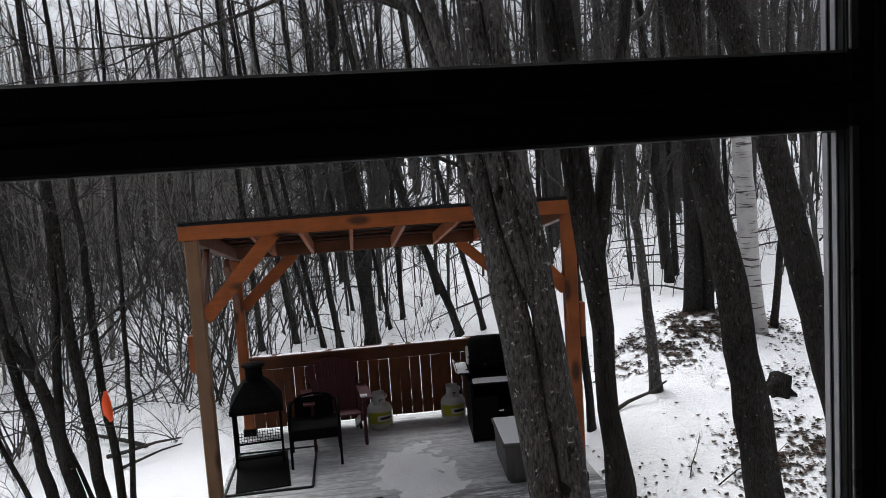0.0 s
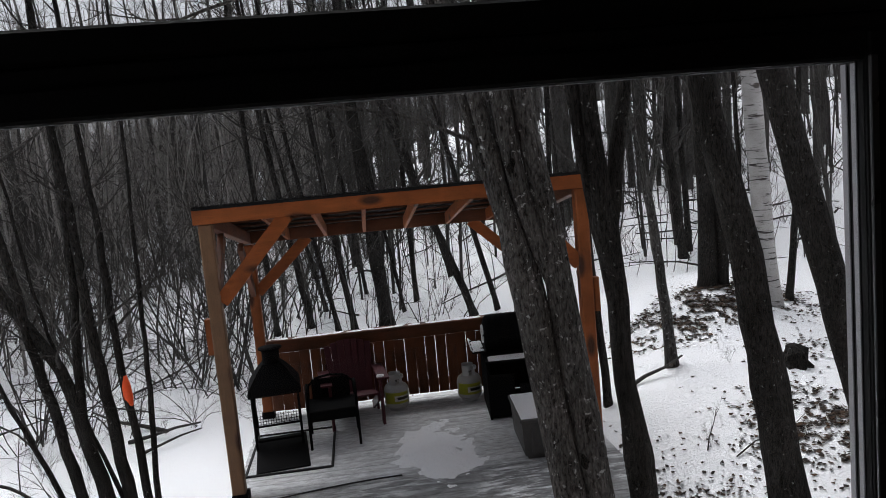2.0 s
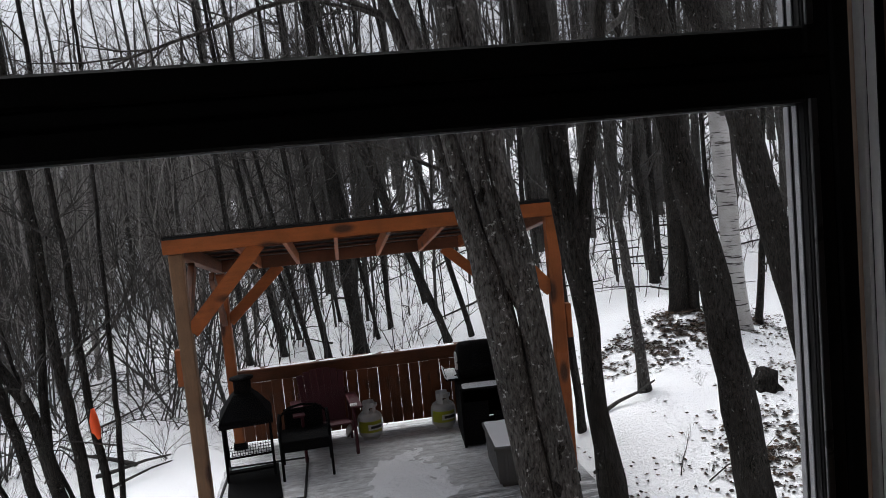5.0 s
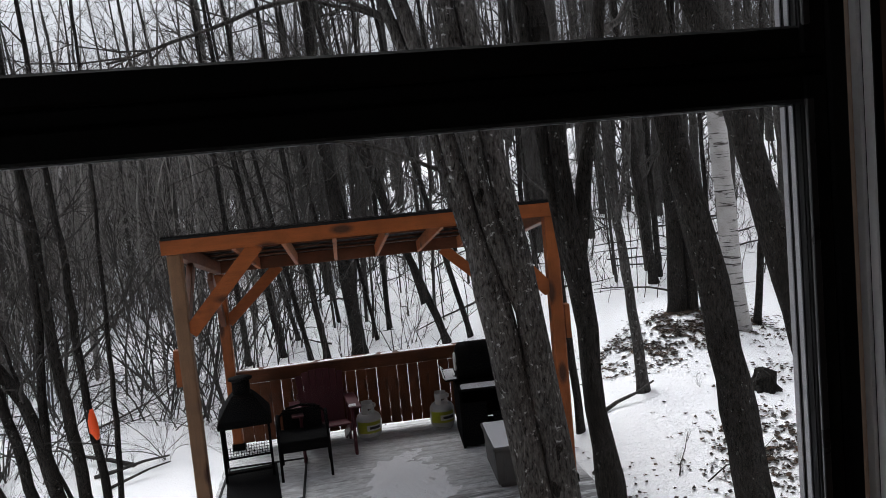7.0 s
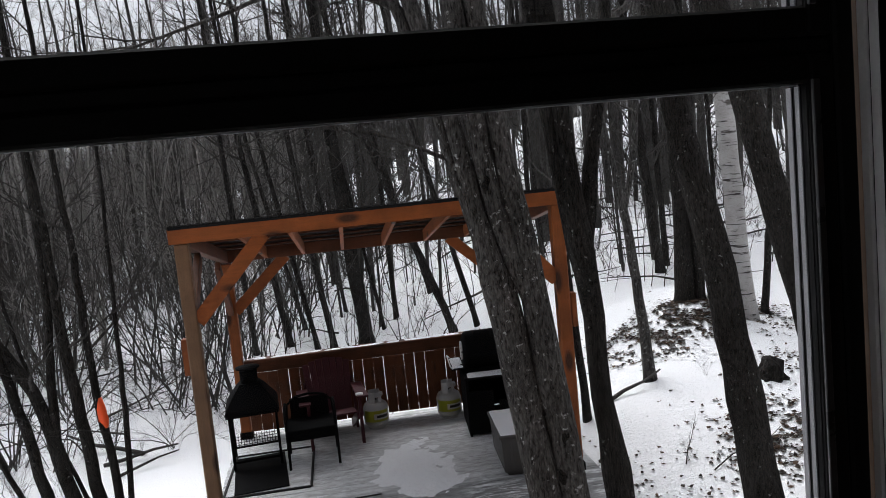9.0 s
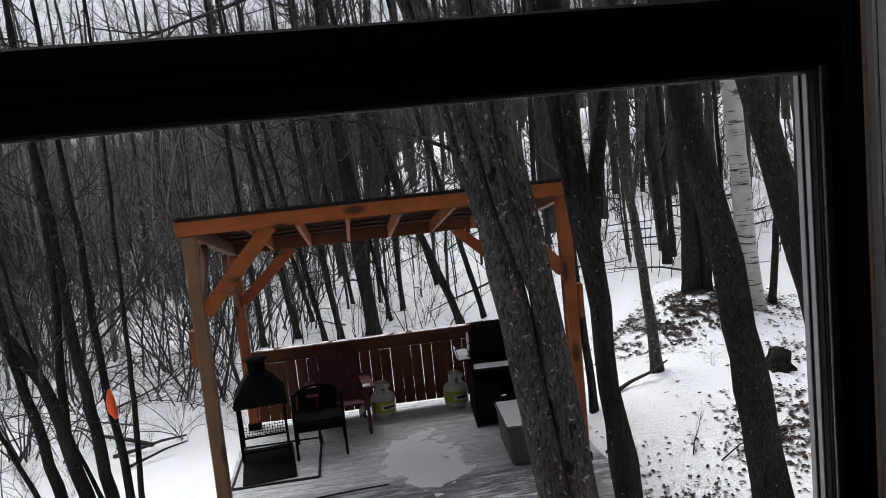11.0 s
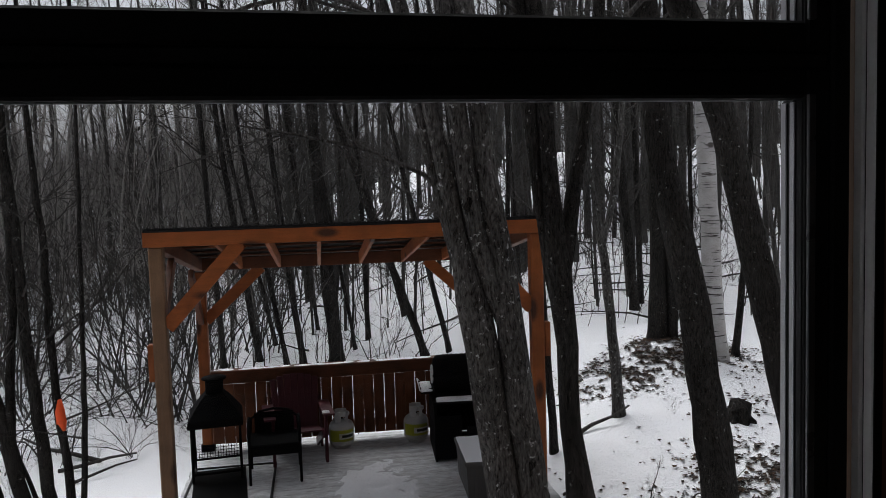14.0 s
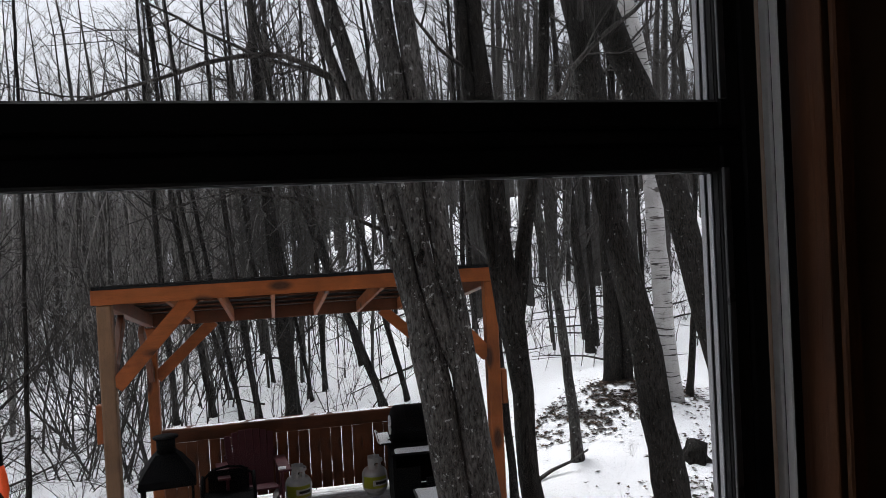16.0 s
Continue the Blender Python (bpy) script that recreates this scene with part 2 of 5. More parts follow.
# ---- geometry helpers ----
class Geo:
    """Collects vertices and faces for one mesh."""

    def __init__(self):
        self.v, self.f, self.count, self.smooth = [], [], 0, []

    def add(self, verts, faces, smooth=False):
        n = self.count
        self.v.append(np.asarray(verts, float).reshape(-1, 3))
        self.f.extend([tuple(i + n for i in f) for f in faces])
        self.smooth.extend([smooth] * len(faces))
        self.count += len(self.v[-1])
        return self

    def box(self, c, s, b=0.006, m=None):
        """A box with chamfered edges: centre, size, chamfer, turn."""
        hx, hy, hz = (k / 2 for k in s)
        b = min(b, 0.45 * min(hx, hy, hz))
        v = []
        for sx in (-1, 1):
            for sy in (-1, 1):
                for sz in (-1, 1):
                    v += [(sx * hx, sy * (hy - b), sz * (hz - b)), (sx * (hx - b), sy * hy, sz * (hz - b)), (sx * (hx - b), sy * (hy - b), sz * hz)]
        i = lambda x, y, z, k: ((x * 2 + y) * 2 + z) * 3 + k
        f = []
        for a in (0, 1):
            q = [i(a, 0, 0, 0), i(a, 1, 0, 0), i(a, 1, 1, 0), i(a, 0, 1, 0)]
            f.append(q if a else q[::-1])
            q = [i(0, a, 0, 1), i(1, a, 0, 1), i(1, a, 1, 1), i(0, a, 1, 1)]
            f.append(q[::-1] if a else q)
            q = [i(0, 0, a, 2), i(1, 0, a, 2), i(1, 1, a, 2), i(0, 1, a, 2)]
            f.append(q if a else q[::-1])
        for p in (0, 1):
            for r in (0, 1):
                q = [i(p, r, 0, 0), i(p, r, 0, 1), i(p, r, 1, 1), i(p, r, 1, 0)]
                f.append(q[::-1] if p == r else q)
                q = [i(p, 0, r, 0), i(p, 0, r, 2), i(p, 1, r, 2), i(p, 1, r, 0)]
                f.append(q if p == r else q[::-1])
                q = [i(0, p, r, 1), i(0, p, r, 2), i(1, p, r, 2), i(1, p, r, 1)]
                f.append(q[::-1] if p == r else q)
        for x in (0, 1):
            for y in (0, 1):
                for z in (0, 1):
                    q = [i(x, y, z, 0), i(x, y, z, 1), i(x, y, z, 2)]
                    f.append(q if (x + y + z) % 2 else q[::-1])
        v = np.array(v)
        if m is not None:
            v = v @ np.array(m.to_3x3()).T
        return self.add(v + np.array(c), f)

    def beam(self, a, b, w, d, ch=0.005, up=(0, 0, 1)):
        """A chamfered timber from a to b, w wide and d deep along up."""
        a, b = Vector(a), Vector(b)
        x = (b - a).normalized()
        y = Vector(up).cross(x).normalized()
        z = x.cross(y)
        m = Matrix((x, y, z)).transposed()
        return self.box((a + b) / 2, ((b - a).length, w, d), ch, m)

    def tube(self, pts, radii, sides=8, cap=True, wob=0.0, rng=None, smooth=True):
        """A tube along pts; radii may be one number."""
        pts = np.asarray(pts, float)
        n = len(pts)
        r = np.full(n, float(radii)) if np.isscalar(radii) else np.asarray(radii, float)
        d = np.gradient(pts, axis=0)
        d /= np.maximum(np.linalg.norm(d, axis=1), 1e-9)[:, None]
        ref = np.array((0.0, 0.0, 1.0)) if abs(d[:, 2].mean()) < 0.8 else np.array((0.0, 1.0, 0.0))
        s = np.cross(d, ref)
        s /= np.maximum(np.linalg.norm(s, axis=1), 1e-9)[:, None]
        t = np.cross(s, d)
        ang = np.arange(sides) * 2 * np.pi / sides
        rr = r[:, None] * np.ones(sides)
        if wob and rng is not None:
            lobe = 1 + wob * rng.standard_normal(sides) * 0.6
            rr = rr * lobe * (1 + wob * rng.standard_normal((n, sides)))
        v = pts[:, None] + rr[..., None] * (np.cos(ang)[None, :, None] * s[:, None] + np.sin(ang)[None, :, None] * t[:, None])
        f = []
        for k in range(n - 1):
            for j in range(sides):
                q = (j + 1) % sides
                f.append((k * sides + q, k * sides + j, (k + 1) * sides + j, (k + 1) * sides + q))
        if cap:
            f.append(tuple(range(sides)))
            f.append(tuple((n - 1) * sides + j for j in range(sides))[::-1])
        return self.add(v.reshape(-1, 3), f, smooth)

    def lathe(self, profile, sides=24, at=(0, 0, 0), axis="z"):
        """A turned body: profile of (radius, height)."""
        ang = np.arange(sides) * 2 * np.pi / sides
        v = []
        for r, z in profile:
            for c in ang:
                p = (r * math.cos(c), r * math.sin(c), z)
                v.append({"z": p, "y": (p[0], p[2], p[1]), "x": (p[2], p[0], p[1])}[axis])
        f = []
        for k in range(len(profile) - 1):
            for j in range(sides):
                q = (j + 1) % sides
                f.append((k * sides + j, k * sides + q, (k + 1) * sides + q, (k + 1) * sides + j))
        f.append(tuple(range(sides))[::-1])
        f.append(tuple((len(profile) - 1) * sides + j for j in range(sides)))
        return self.add(np.array(v) + np.array(at), f, True)

    def mesh(self, name, material):
        me = bpy.data.meshes.new(name)
        me.from_pydata(np.concatenate(self.v).tolist() if self.v else [], [], self.f)
        me.polygons.foreach_set("use_smooth", self.smooth)
        me.materials.append(material)
        me.update()
        return me


def thing(name, at, label, category, group="", kind="", turn=0.0):
    ob = new(name)
    ob.empty_display_size = 0.1
    ob.matrix_world = pose(*at, 0, 0, turn)
    return tagged(ob, label, category, group, kind)


def part(name, geo, material, parent, label=""):
    ob = new(name, geo.mesh(name, material) if isinstance(geo, Geo) else geo)
    ob.parent = parent
    return tagged(ob, label)


def solid(name, geo, material, label, category, kind="", at=None):
    ob = new(name, geo.mesh(name, material))
    if at is not None:
        ob.matrix_world = at
    return tagged(ob, label, category, "", kind)


def smooth(a, b, v):
    t = np.clip((np.asarray(v, float) - a) / (b - a), 0, 1)
    return t * t * (3 - 2 * t)


# ---- ground ----
def height(x, y):
    """The lie of the land."""
    x, y = np.asarray(x, float), np.asarray(y, float)
    z = -0.85 + 0.75 * smooth(1.5, 6, x) * smooth(-2.5, 3, y) + 0.25 * smooth(2, 5, x)
    z = z + 0.45 * np.exp(-((x - 7.3) / 1.6) ** 2 - ((y - 5) / 1.3) ** 2)
    z = z + 0.22 * np.exp(-((x - 6.6) / 0.9) ** 2 - ((y - 4.0) / 0.6) ** 2)
    z = z + 1.0 * smooth(3, 16, y) + 1.0 * smooth(15, 27, y) + 1.6 * smooth(45, 85, y)
    z = z + 0.72 * np.exp(-((x - 4.05) / 0.55) ** 2 - ((y + 1.75) / 0.75) ** 2)
    return z + 3.4 * smooth(6, 18, x) * smooth(9, 38, y)


def bumps(x, y):
    return 0.04 * np.sin(1.7 * x + 0.6 * y) * np.sin(1.3 * y - 0.4 * x) + 0.02 * np.sin(4.1 * x + 1.0) * np.sin(3.7 * y + 0.4 * x)


def build_ground():
    near = np.arange(-16, 22, 0.25)
    far = 22 + np.cumsum(0.4 * 1.13 ** np.arange(46))
    xs = np.concatenate([-(far[::-1] - 6), near, far])
    ys = np.concatenate([-(far[::-1] - 10), np.arange(-12, 24, 0.25), far + 2])
    gx, gy = np.meshgrid(xs, ys)
    gz = height(gx, gy) + bumps(gx, gy)
    g = Geo()
    w = len(xs)
    faces = [(j * w + i, j * w + i + 1, (j + 1) * w + i + 1, (j + 1) * w + i) for j in range(len(ys) - 1) for i in range(w - 1)]
    g.add(np.stack([gx.ravel(), gy.ravel(), gz.ravel()], 1), faces, True)
    solid("ground", g, SNOW, "snow-covered woodland floor rising to a hillside", "ground", "structure")


build_ground()

# ---- the house: a dark room with the window that one looks through ----
HOUSE = pose(2.067, -6.26, 3.197, 0, 0, 2.5)
LEFT, LOW, HIGH = -1.54, -1.05, 0.63


def house_piece(name, boxes, material, label, category):
    g = Geo()
    for c, s in boxes:
        g.box(c, s, 0.004)
    return solid(name, g, material, label, category, "structure", HOUSE)


def span(x0, x1, y0, y1, z0, z1):
    return ((x0 + x1) / 2, (y0 + y1) / 2, (z0 + z1) / 2), (x1 - x0, y1 - y0, z1 - z0)


def build_house():
    x0, x1, y0, y1, z0, z1 = LEFT - 0.104, 0.098, -0.122, 0.06, LOW - 0.1, HIGH + 0.08
    top = 1.3
    # Its unseen width beyond the room is added to block sky light.
    house_piece("wall_north", [span(x1, 6.0, y0, y1, -4.2, top), span(-6.0, x0, y0, y1, -4.2, top), span(x0, x1, y0, y1, -4.2, z0), span(x0, x1, y0, y1, z1, top)], WALL, "dark timber wall with a wide window", "wall")
    house_piece("wall_east", [span(1.604, 1.76, -5.2, y0 - 0.004, -4.2, top)], WALL, "dark timber wall of the room", "wall")
    # Opening out of view, added so that daylight reaches the window jamb.
    house_piece("wall_west", [span(-3.76, -3.604, -5.2, -3.0, -4.2, top), span(-3.76, -3.604, -1.0, y0 - 0.004, -4.2, top), span(-3.76, -3.604, -3.0, -1.0, -4.2, -0.75), span(-3.76, -3.604, -3.0, -1.0, 0.75, top)], WALL, "dark timber wall with an unseen opening added to let light in", "wall")
    house_piece("wall_south", [span(-3.76, 1.76, -5.36, -5.204, -4.2, top)], WALL, "dark timber wall of the room", "wall")
    house_piece("floor", [span(-3.6, 1.6, -5.2, y0 - 0.004, -1.74, -1.62)], FLOOR, "dark boarded floor of the room", "floor")
    house_piece("ceiling", [span(-3.6, 1.6, -5.2, y0 - 0.004, 1.104, 1.22)], CEILING, "plain ceiling of the dark room", "ceiling")
    # Unseen slab, added to keep part of the sky off the garden side.
    house_piece("roof", [span(-6.4, 6.4, -6.0, 0.6, top + 0.004, top + 0.2)], WALL_OUT, "unseen flat house roof with a short overhang, added to block sky light", "roof")
    w = new("window_1")
    w.matrix_world = HOUSE
    tagged(w, "black-framed window with a transom light above a large pane", "window", "", "structure")

    def bar(name, mat, *boxes, label=""):
        g = Geo()
        for b in boxes:
            g.box(*span(*b), 0.004)
        return part(name, g, mat, w, label)

    # the two sashes and the frame that joins them
    for zb, zt, nm in ((LOW, 0.004, "lower_sash"), (0.107, HIGH, "upper_sash")):
        b, t = zb, zt
        bar(nm, FRAME, (0.0, 0.037, -0.028, 0.027, b - 0.04, t + 0.038), (LEFT - 0.037, LEFT, -0.028, 0.027, b - 0.04, t + 0.038), (LEFT, 0.0, -0.028, 0.010, t, t + 0.038), (LEFT, 0.0, -0.028, 0.027, b - 0.04, b), label="black vinyl sash")
        bar("glazing_bead", BEAD, (-0.0014, 0.010, -0.0345, -0.0285, b, t + 0.004), label="thin dark glazing bead")
        bar("gasket", FRAME, (-0.0012, -0.0002, -0.0195, -0.0135, b, t - 0.004), label="dull rubber gasket")
        pane = Geo().box(*span(LEFT - 0.010, 0.010, -0.0105, -0.0055, b - 0.010, t + 0.010), 0.0005)
        p = part("pane", pane, GLASS, w, "clear glass pane")
        p.visible_shadow = False
        bar("spacer", SPACER, (-0.0030, -0.0005, -0.0035, 0.0065, b, t - 0.003), (LEFT, -0.0035, -0.0030, -0.0010, t - 0.0018, t - 0.0004), label="bright aluminium spacer bar")
        bar("outer_bead", SPACER, (-0.0030, -0.0005, 0.0145, 0.0255, b, t - 0.003), label="pale outer glazing bead")
    bar("mullion", FRAME, (LEFT - 0.037, 0.037, -0.0225, 0.04, 0.0425, 0.0665), label="black joint between the two sashes")
    bar("window_frame", FRAME, (0.0385, 0.0690, -0.0295, 0.04, LOW - 0.08, HIGH + 0.075), (LEFT - 0.076, LEFT - 0.0385, -0.038, 0.04, LOW - 0.08, HIGH + 0.075))
    bar("jamb_strip", STRIP, (0.0700, 0.0830, -0.0490, -0.0305, LOW - 0.08, HIGH + 0.075), label="grey jamb strip")
    bar("jamb_strip", STRIP, (0.0700, 0.0830, -0.0715, -0.0525, LOW - 0.08, HIGH + 0.075), label="grey jamb strip")
    bar("jamb_stop", FRAME, (0.0703, 0.0838, -0.0745, -0.0722, LOW - 0.08, HIGH + 0.075), (0.0735, 0.0838, -0.0522, -0.0493, LOW - 0.08, HIGH + 0.075), label="black jamb stop")
    bar("jamb_lining", TRIM, (0.0965, 0.1035, -0.124, -0.0560, LOW - 0.09, HIGH + 0.075), label="brown stained wooden lining")
    bar("casing", TRIM, (0.1065, 0.1330, -0.138, -0.1245, LOW - 0.16, HIGH + 0.16), label="brown stained wooden casing")
    bar("window_sill", TRIM, (LEFT - 0.08, 0.095, -0.19, -0.05, LOW - 0.095, LOW - 0.068), label="brown stained wooden sill")


build_house()


# ---- deck ----
def build_deck():
    deck = new("deck")
    tagged(deck, "weathered plank deck with thin frost and patches of snow", "deck", "", "structure")
    rng = random.Random(4)
    meshes = {}
    y = -1.87
    while y < 2.5:
        key = (-0.1, 3.74)
        if key not in meshes:
            meshes[key] = Geo().box((1.82, 0, -0.018), (3.84, 0.138, 0.036), 0.004).mesh("board", DECK)
        ob = part("board", meshes[key], DECK, deck)
        ob.location = (rng.uniform(-0.01, 0.01), y + 0.07, rng.uniform(-0.0015, 0.0015))
        y += 0.1445
    y = -1.87 - 0.1445
    short = Geo().box((0.42, 0, -0.018), (1.04, 0.138, 0.036), 0.004).mesh("board", DECK)
    while y > -3.9:
        ob = part("board", short, DECK, deck)
        ob.location = (rng.uniform(-0.01, 0.01), y + 0.07, rng.uniform(-0.0015, 0.0015))
        y -= 0.1445
    part("fascia", Geo().box((2.11, -1.89, -0.125), (2.34, 0.036, 0.20)), FASCIA, deck, "brown timber fascia board")
    part("fascia", Geo().box((3.735, 0.85, -0.145), (0.036, 3.3, 0.20)), FASCIA, deck, "brown timber fascia board")
    part("fascia", Geo().box((-0.085, -0.6, -0.145), (0.036, 6.2, 0.20)), FASCIA, deck, "brown timber fascia board")
    part("fascia", Geo().box((0.96, -2.9, -0.145), (0.036, 1.95, 0.20)), FASCIA, deck, "brown timber fascia board")
    g = Geo()
    for x in np.arange(0.35, 3.6, 0.41):
        g.box((x, 0.33, -0.136), (0.04, 4.3, 0.19))
    part("joists", g, FASCIA, deck)
    for x, yy in ((0.0, 0.1), (0.0, 2.4), (1.8, -1.7), (3.6, -1.7), (0.05, -1.9), (0.05, -3.7), (0.85, -3.7)):
        zb = float(height(x, yy)) - 0.15
        part("footing", Geo().box((x, yy, (zb - 0.24) / 2), (0.14, 0.14, -0.24 - zb)), FASCIA, deck)


build_deck()


# ---- the pavilion ----
def build_pavilion():
    pav = thing("pavilion", (0, 0, 0), "orange-brown cedar pavilion with a dark shed roof standing on the deck", "pavilion")
    X, Y = 3.52, 2.45
    zf, zb = 2.682, 2.24
    for x, y, top, mat in ((0, 0, zf, POST_GREY), (X, 0, zf, CEDAR_Z), (0, Y, zb - 0.02, CEDAR_Z), (X, Y, zb - 0.02, CEDAR_Z)):
        p = part("post", Geo().box((x - (0.012 if x == 0 and y == 0 else 0.0), y, top / 2 + 0.002), (0.125, 0.125, top - 0.004), 0.012), mat, pav, "square timber post")
        part("post_base", Geo().box((x, y, 0.045), (0.155, 0.155, 0.085), 0.004), IRON, p, "black metal post base")
    part("front_beam", Geo().box((1.735, -0.045, 2.752), (3.69, 0.09, 0.140), 0.006), CEDAR_X, pav, "knotty cedar front beam")
    part("front_beam", Geo().box((1.735, 0.032, 2.752), (3.67, 0.058, 0.132), 0.006), CEDAR_X, pav)
    # The back beam's dark colour is painted shade from the roof.
    part("back_beam", Geo().box((1.76, Y - 0.03, zb + 0.075), (3.72, 0.09, 0.15), 0.006), STAIN_SHADE_X, pav, "back beam with roof shade put into its colour")
    # knee braces
    for y, lo, hi, z0 in ((0, 1.95, 2.70, 0), (Y, 1.62, 2.25, 1)):
        for x, s in ((0.05, 1), (X - 0.05, -1)):
            part("brace", Geo().beam((x, y, lo), (x + s * 0.68, y, hi), 0.088, 0.135), CEDAR_X, pav)
    for x in (0, X):
        part("brace", Geo().beam((x + (-0.099 if x == 0 else 0.099), 0.0, 1.46), (x + (-0.099 if x == 0 else 0.099), 0.0, 1.80), 0.055, 0.09, 0.005, (0, 1, 0)), CEDAR_Z, pav, "short cedar block on the post")
        if x == 0:
            # Side braces take the dark colour as painted shade.
            part("brace", Geo().beam((x, 0.05, 1.95), (x, 0.68, 2.50), 0.06, 0.12), STAIN_SHADE_X, pav, "side brace with shade put into its colour")
            part("brace", Geo().beam((x, Y - 0.05, 1.62), (x, Y - 0.68, 2.27), 0.06, 0.12), STAIN_SHADE_X, pav, "side brace with shade put into its colour")
        # Side beams are coloured dark for the shade below the roof.
        part("side_beam", Geo().beam((x, 0.08, 2.70), (x, Y - 0.08, 2.31), 0.088, 0.14), SHADED_Y, pav, "side beam with roof shade put into its colour")
    # rafters and the roof on them
    for x in (0.50, 0.96, 1.44, 1.95, 2.48, 3.0):
        part("rafter", Geo().beam((x, 0.063, 2.74), (x, Y - 0.08, 2.315), 0.04, 0.14), CEDAR_Y, pav)
    rise = -0.170
    for k in range(5):
        y = 0.35 + k * 0.48
        # Purlins coloured dark to imitate shade under the sheet.
        part("purlin", Geo().box((1.74, y, 2.815 + rise * y - 0.006), (3.7, 0.085, 0.022), 0.003), STAIN_SHADE_X, pav)
    # corrugated sheet
    g = Geo()
    xs = np.linspace(-0.10, 3.62, 187)
    wave = 0.0045 * np.sin(xs * 2 * np.pi / 0.076)
    y0, y1 = -0.105, Y + 0.3
    v = []
    for off in (0.0, -0.004):
        for y in (y0, y1):
            v += [(x, y, 2.834 + rise * y + w + off) for x, w in zip(xs, wave)]
    n = len(xs)
    f = []
    for i in range(n - 1):
        f += [(i, i + 1, n + i + 1, n + i), (2 * n + i + 1, 2 * n + i, 3 * n + i, 3 * n + i + 1), (i + 1, i, 2 * n + i, 2 * n + i + 1), (n + i, n + i + 1, 3 * n + i + 1, 3 * n + i)]
    g.add(v, f)
    part("roof", g, ROOF, pav, "dark corrugated metal roof sheet")
    part("drip_edge", Geo().box((1.76, -0.096, 2.829), (3.72, 0.010, 0.030), 0.002), ROOF, pav, "dark metal drip edge")
    # the back rail with its boards
    rail = thing("railing", (0, 2.40, 0), "red-brown stained board railing with snow on its cap", "railing")
    part("cap", Geo().box((1.78, 0, 0.985), (3.40, 0.15, 0.036), 0.006), STAIN_SHADE_X, rail)
    part("top_rail", Geo().box((1.77, 0.02, 0.895), (3.36, 0.04, 0.14), 0.005), STAIN_SHADE_X, rail)
    part("bottom_rail", Geo().box((1.77, 0.055, 0.20), (3.36, 0.036, 0.09), 0.005), STAIN_SHADE_X, rail)
    rng = random.Random(9)
    board = Geo().box((0, 0, 0.46), (0.1275, 0.022, 0.74), 0.003).mesh("board", STAIN)
    x = 0.14
    while x < 3.45:
        ob = part("board", board, STAIN, rail)
        ob.location = (x, -0.013, rng.uniform(-0.006, 0.006))
        ob.rotation_euler = (0, rng.uniform(-0.006, 0.006), 0)
        x += 0.1325
    g = Geo()
    snow_sheet(g, 0.09, 3.46, -0.06, 0.07, 1.003, 0.006, 3, 120, 7, 1.4)
    solid("snow_strip", g, SNOW, "thin strip of snow along the railing cap", "snow", "", pose(0, 2.40, 0))


def snow_sheet(g, x0, x1, y0, y1, z, thick, seed, nx=24, ny=24, ragged=0.35):
    """A low pillow of snow on a flat top, with an uneven rim."""
    noise.seed_set(seed)
    xs, ys = np.linspace(0, 1, nx), np.linspace(0, 1, ny)
    v = []
    for b in ys:
        for a in xs:
            e = min(a, 1 - a) * (x1 - x0)
            e2 = min(b, 1 - b) * (y1 - y0)
            rim = min(1.0, min(e, e2) / 0.03)
            n = noise.noise(Vector((x0 + a * (x1 - x0), y0 + b * (y1 - y0), seed)) * 9)
            v.append((x0 + a * (x1 - x0), y0 + b * (y1 - y0), z - 0.003 + rim ** 0.5 * thick * (0.8 + ragged * n)))
    f = [(j * nx + i, j * nx + i + 1, (j + 1) * nx + i + 1, (j + 1) * nx + i) for j in range(ny - 1) for i in range(nx - 1)]
    g.add(v, f, True)


build_pavilion()


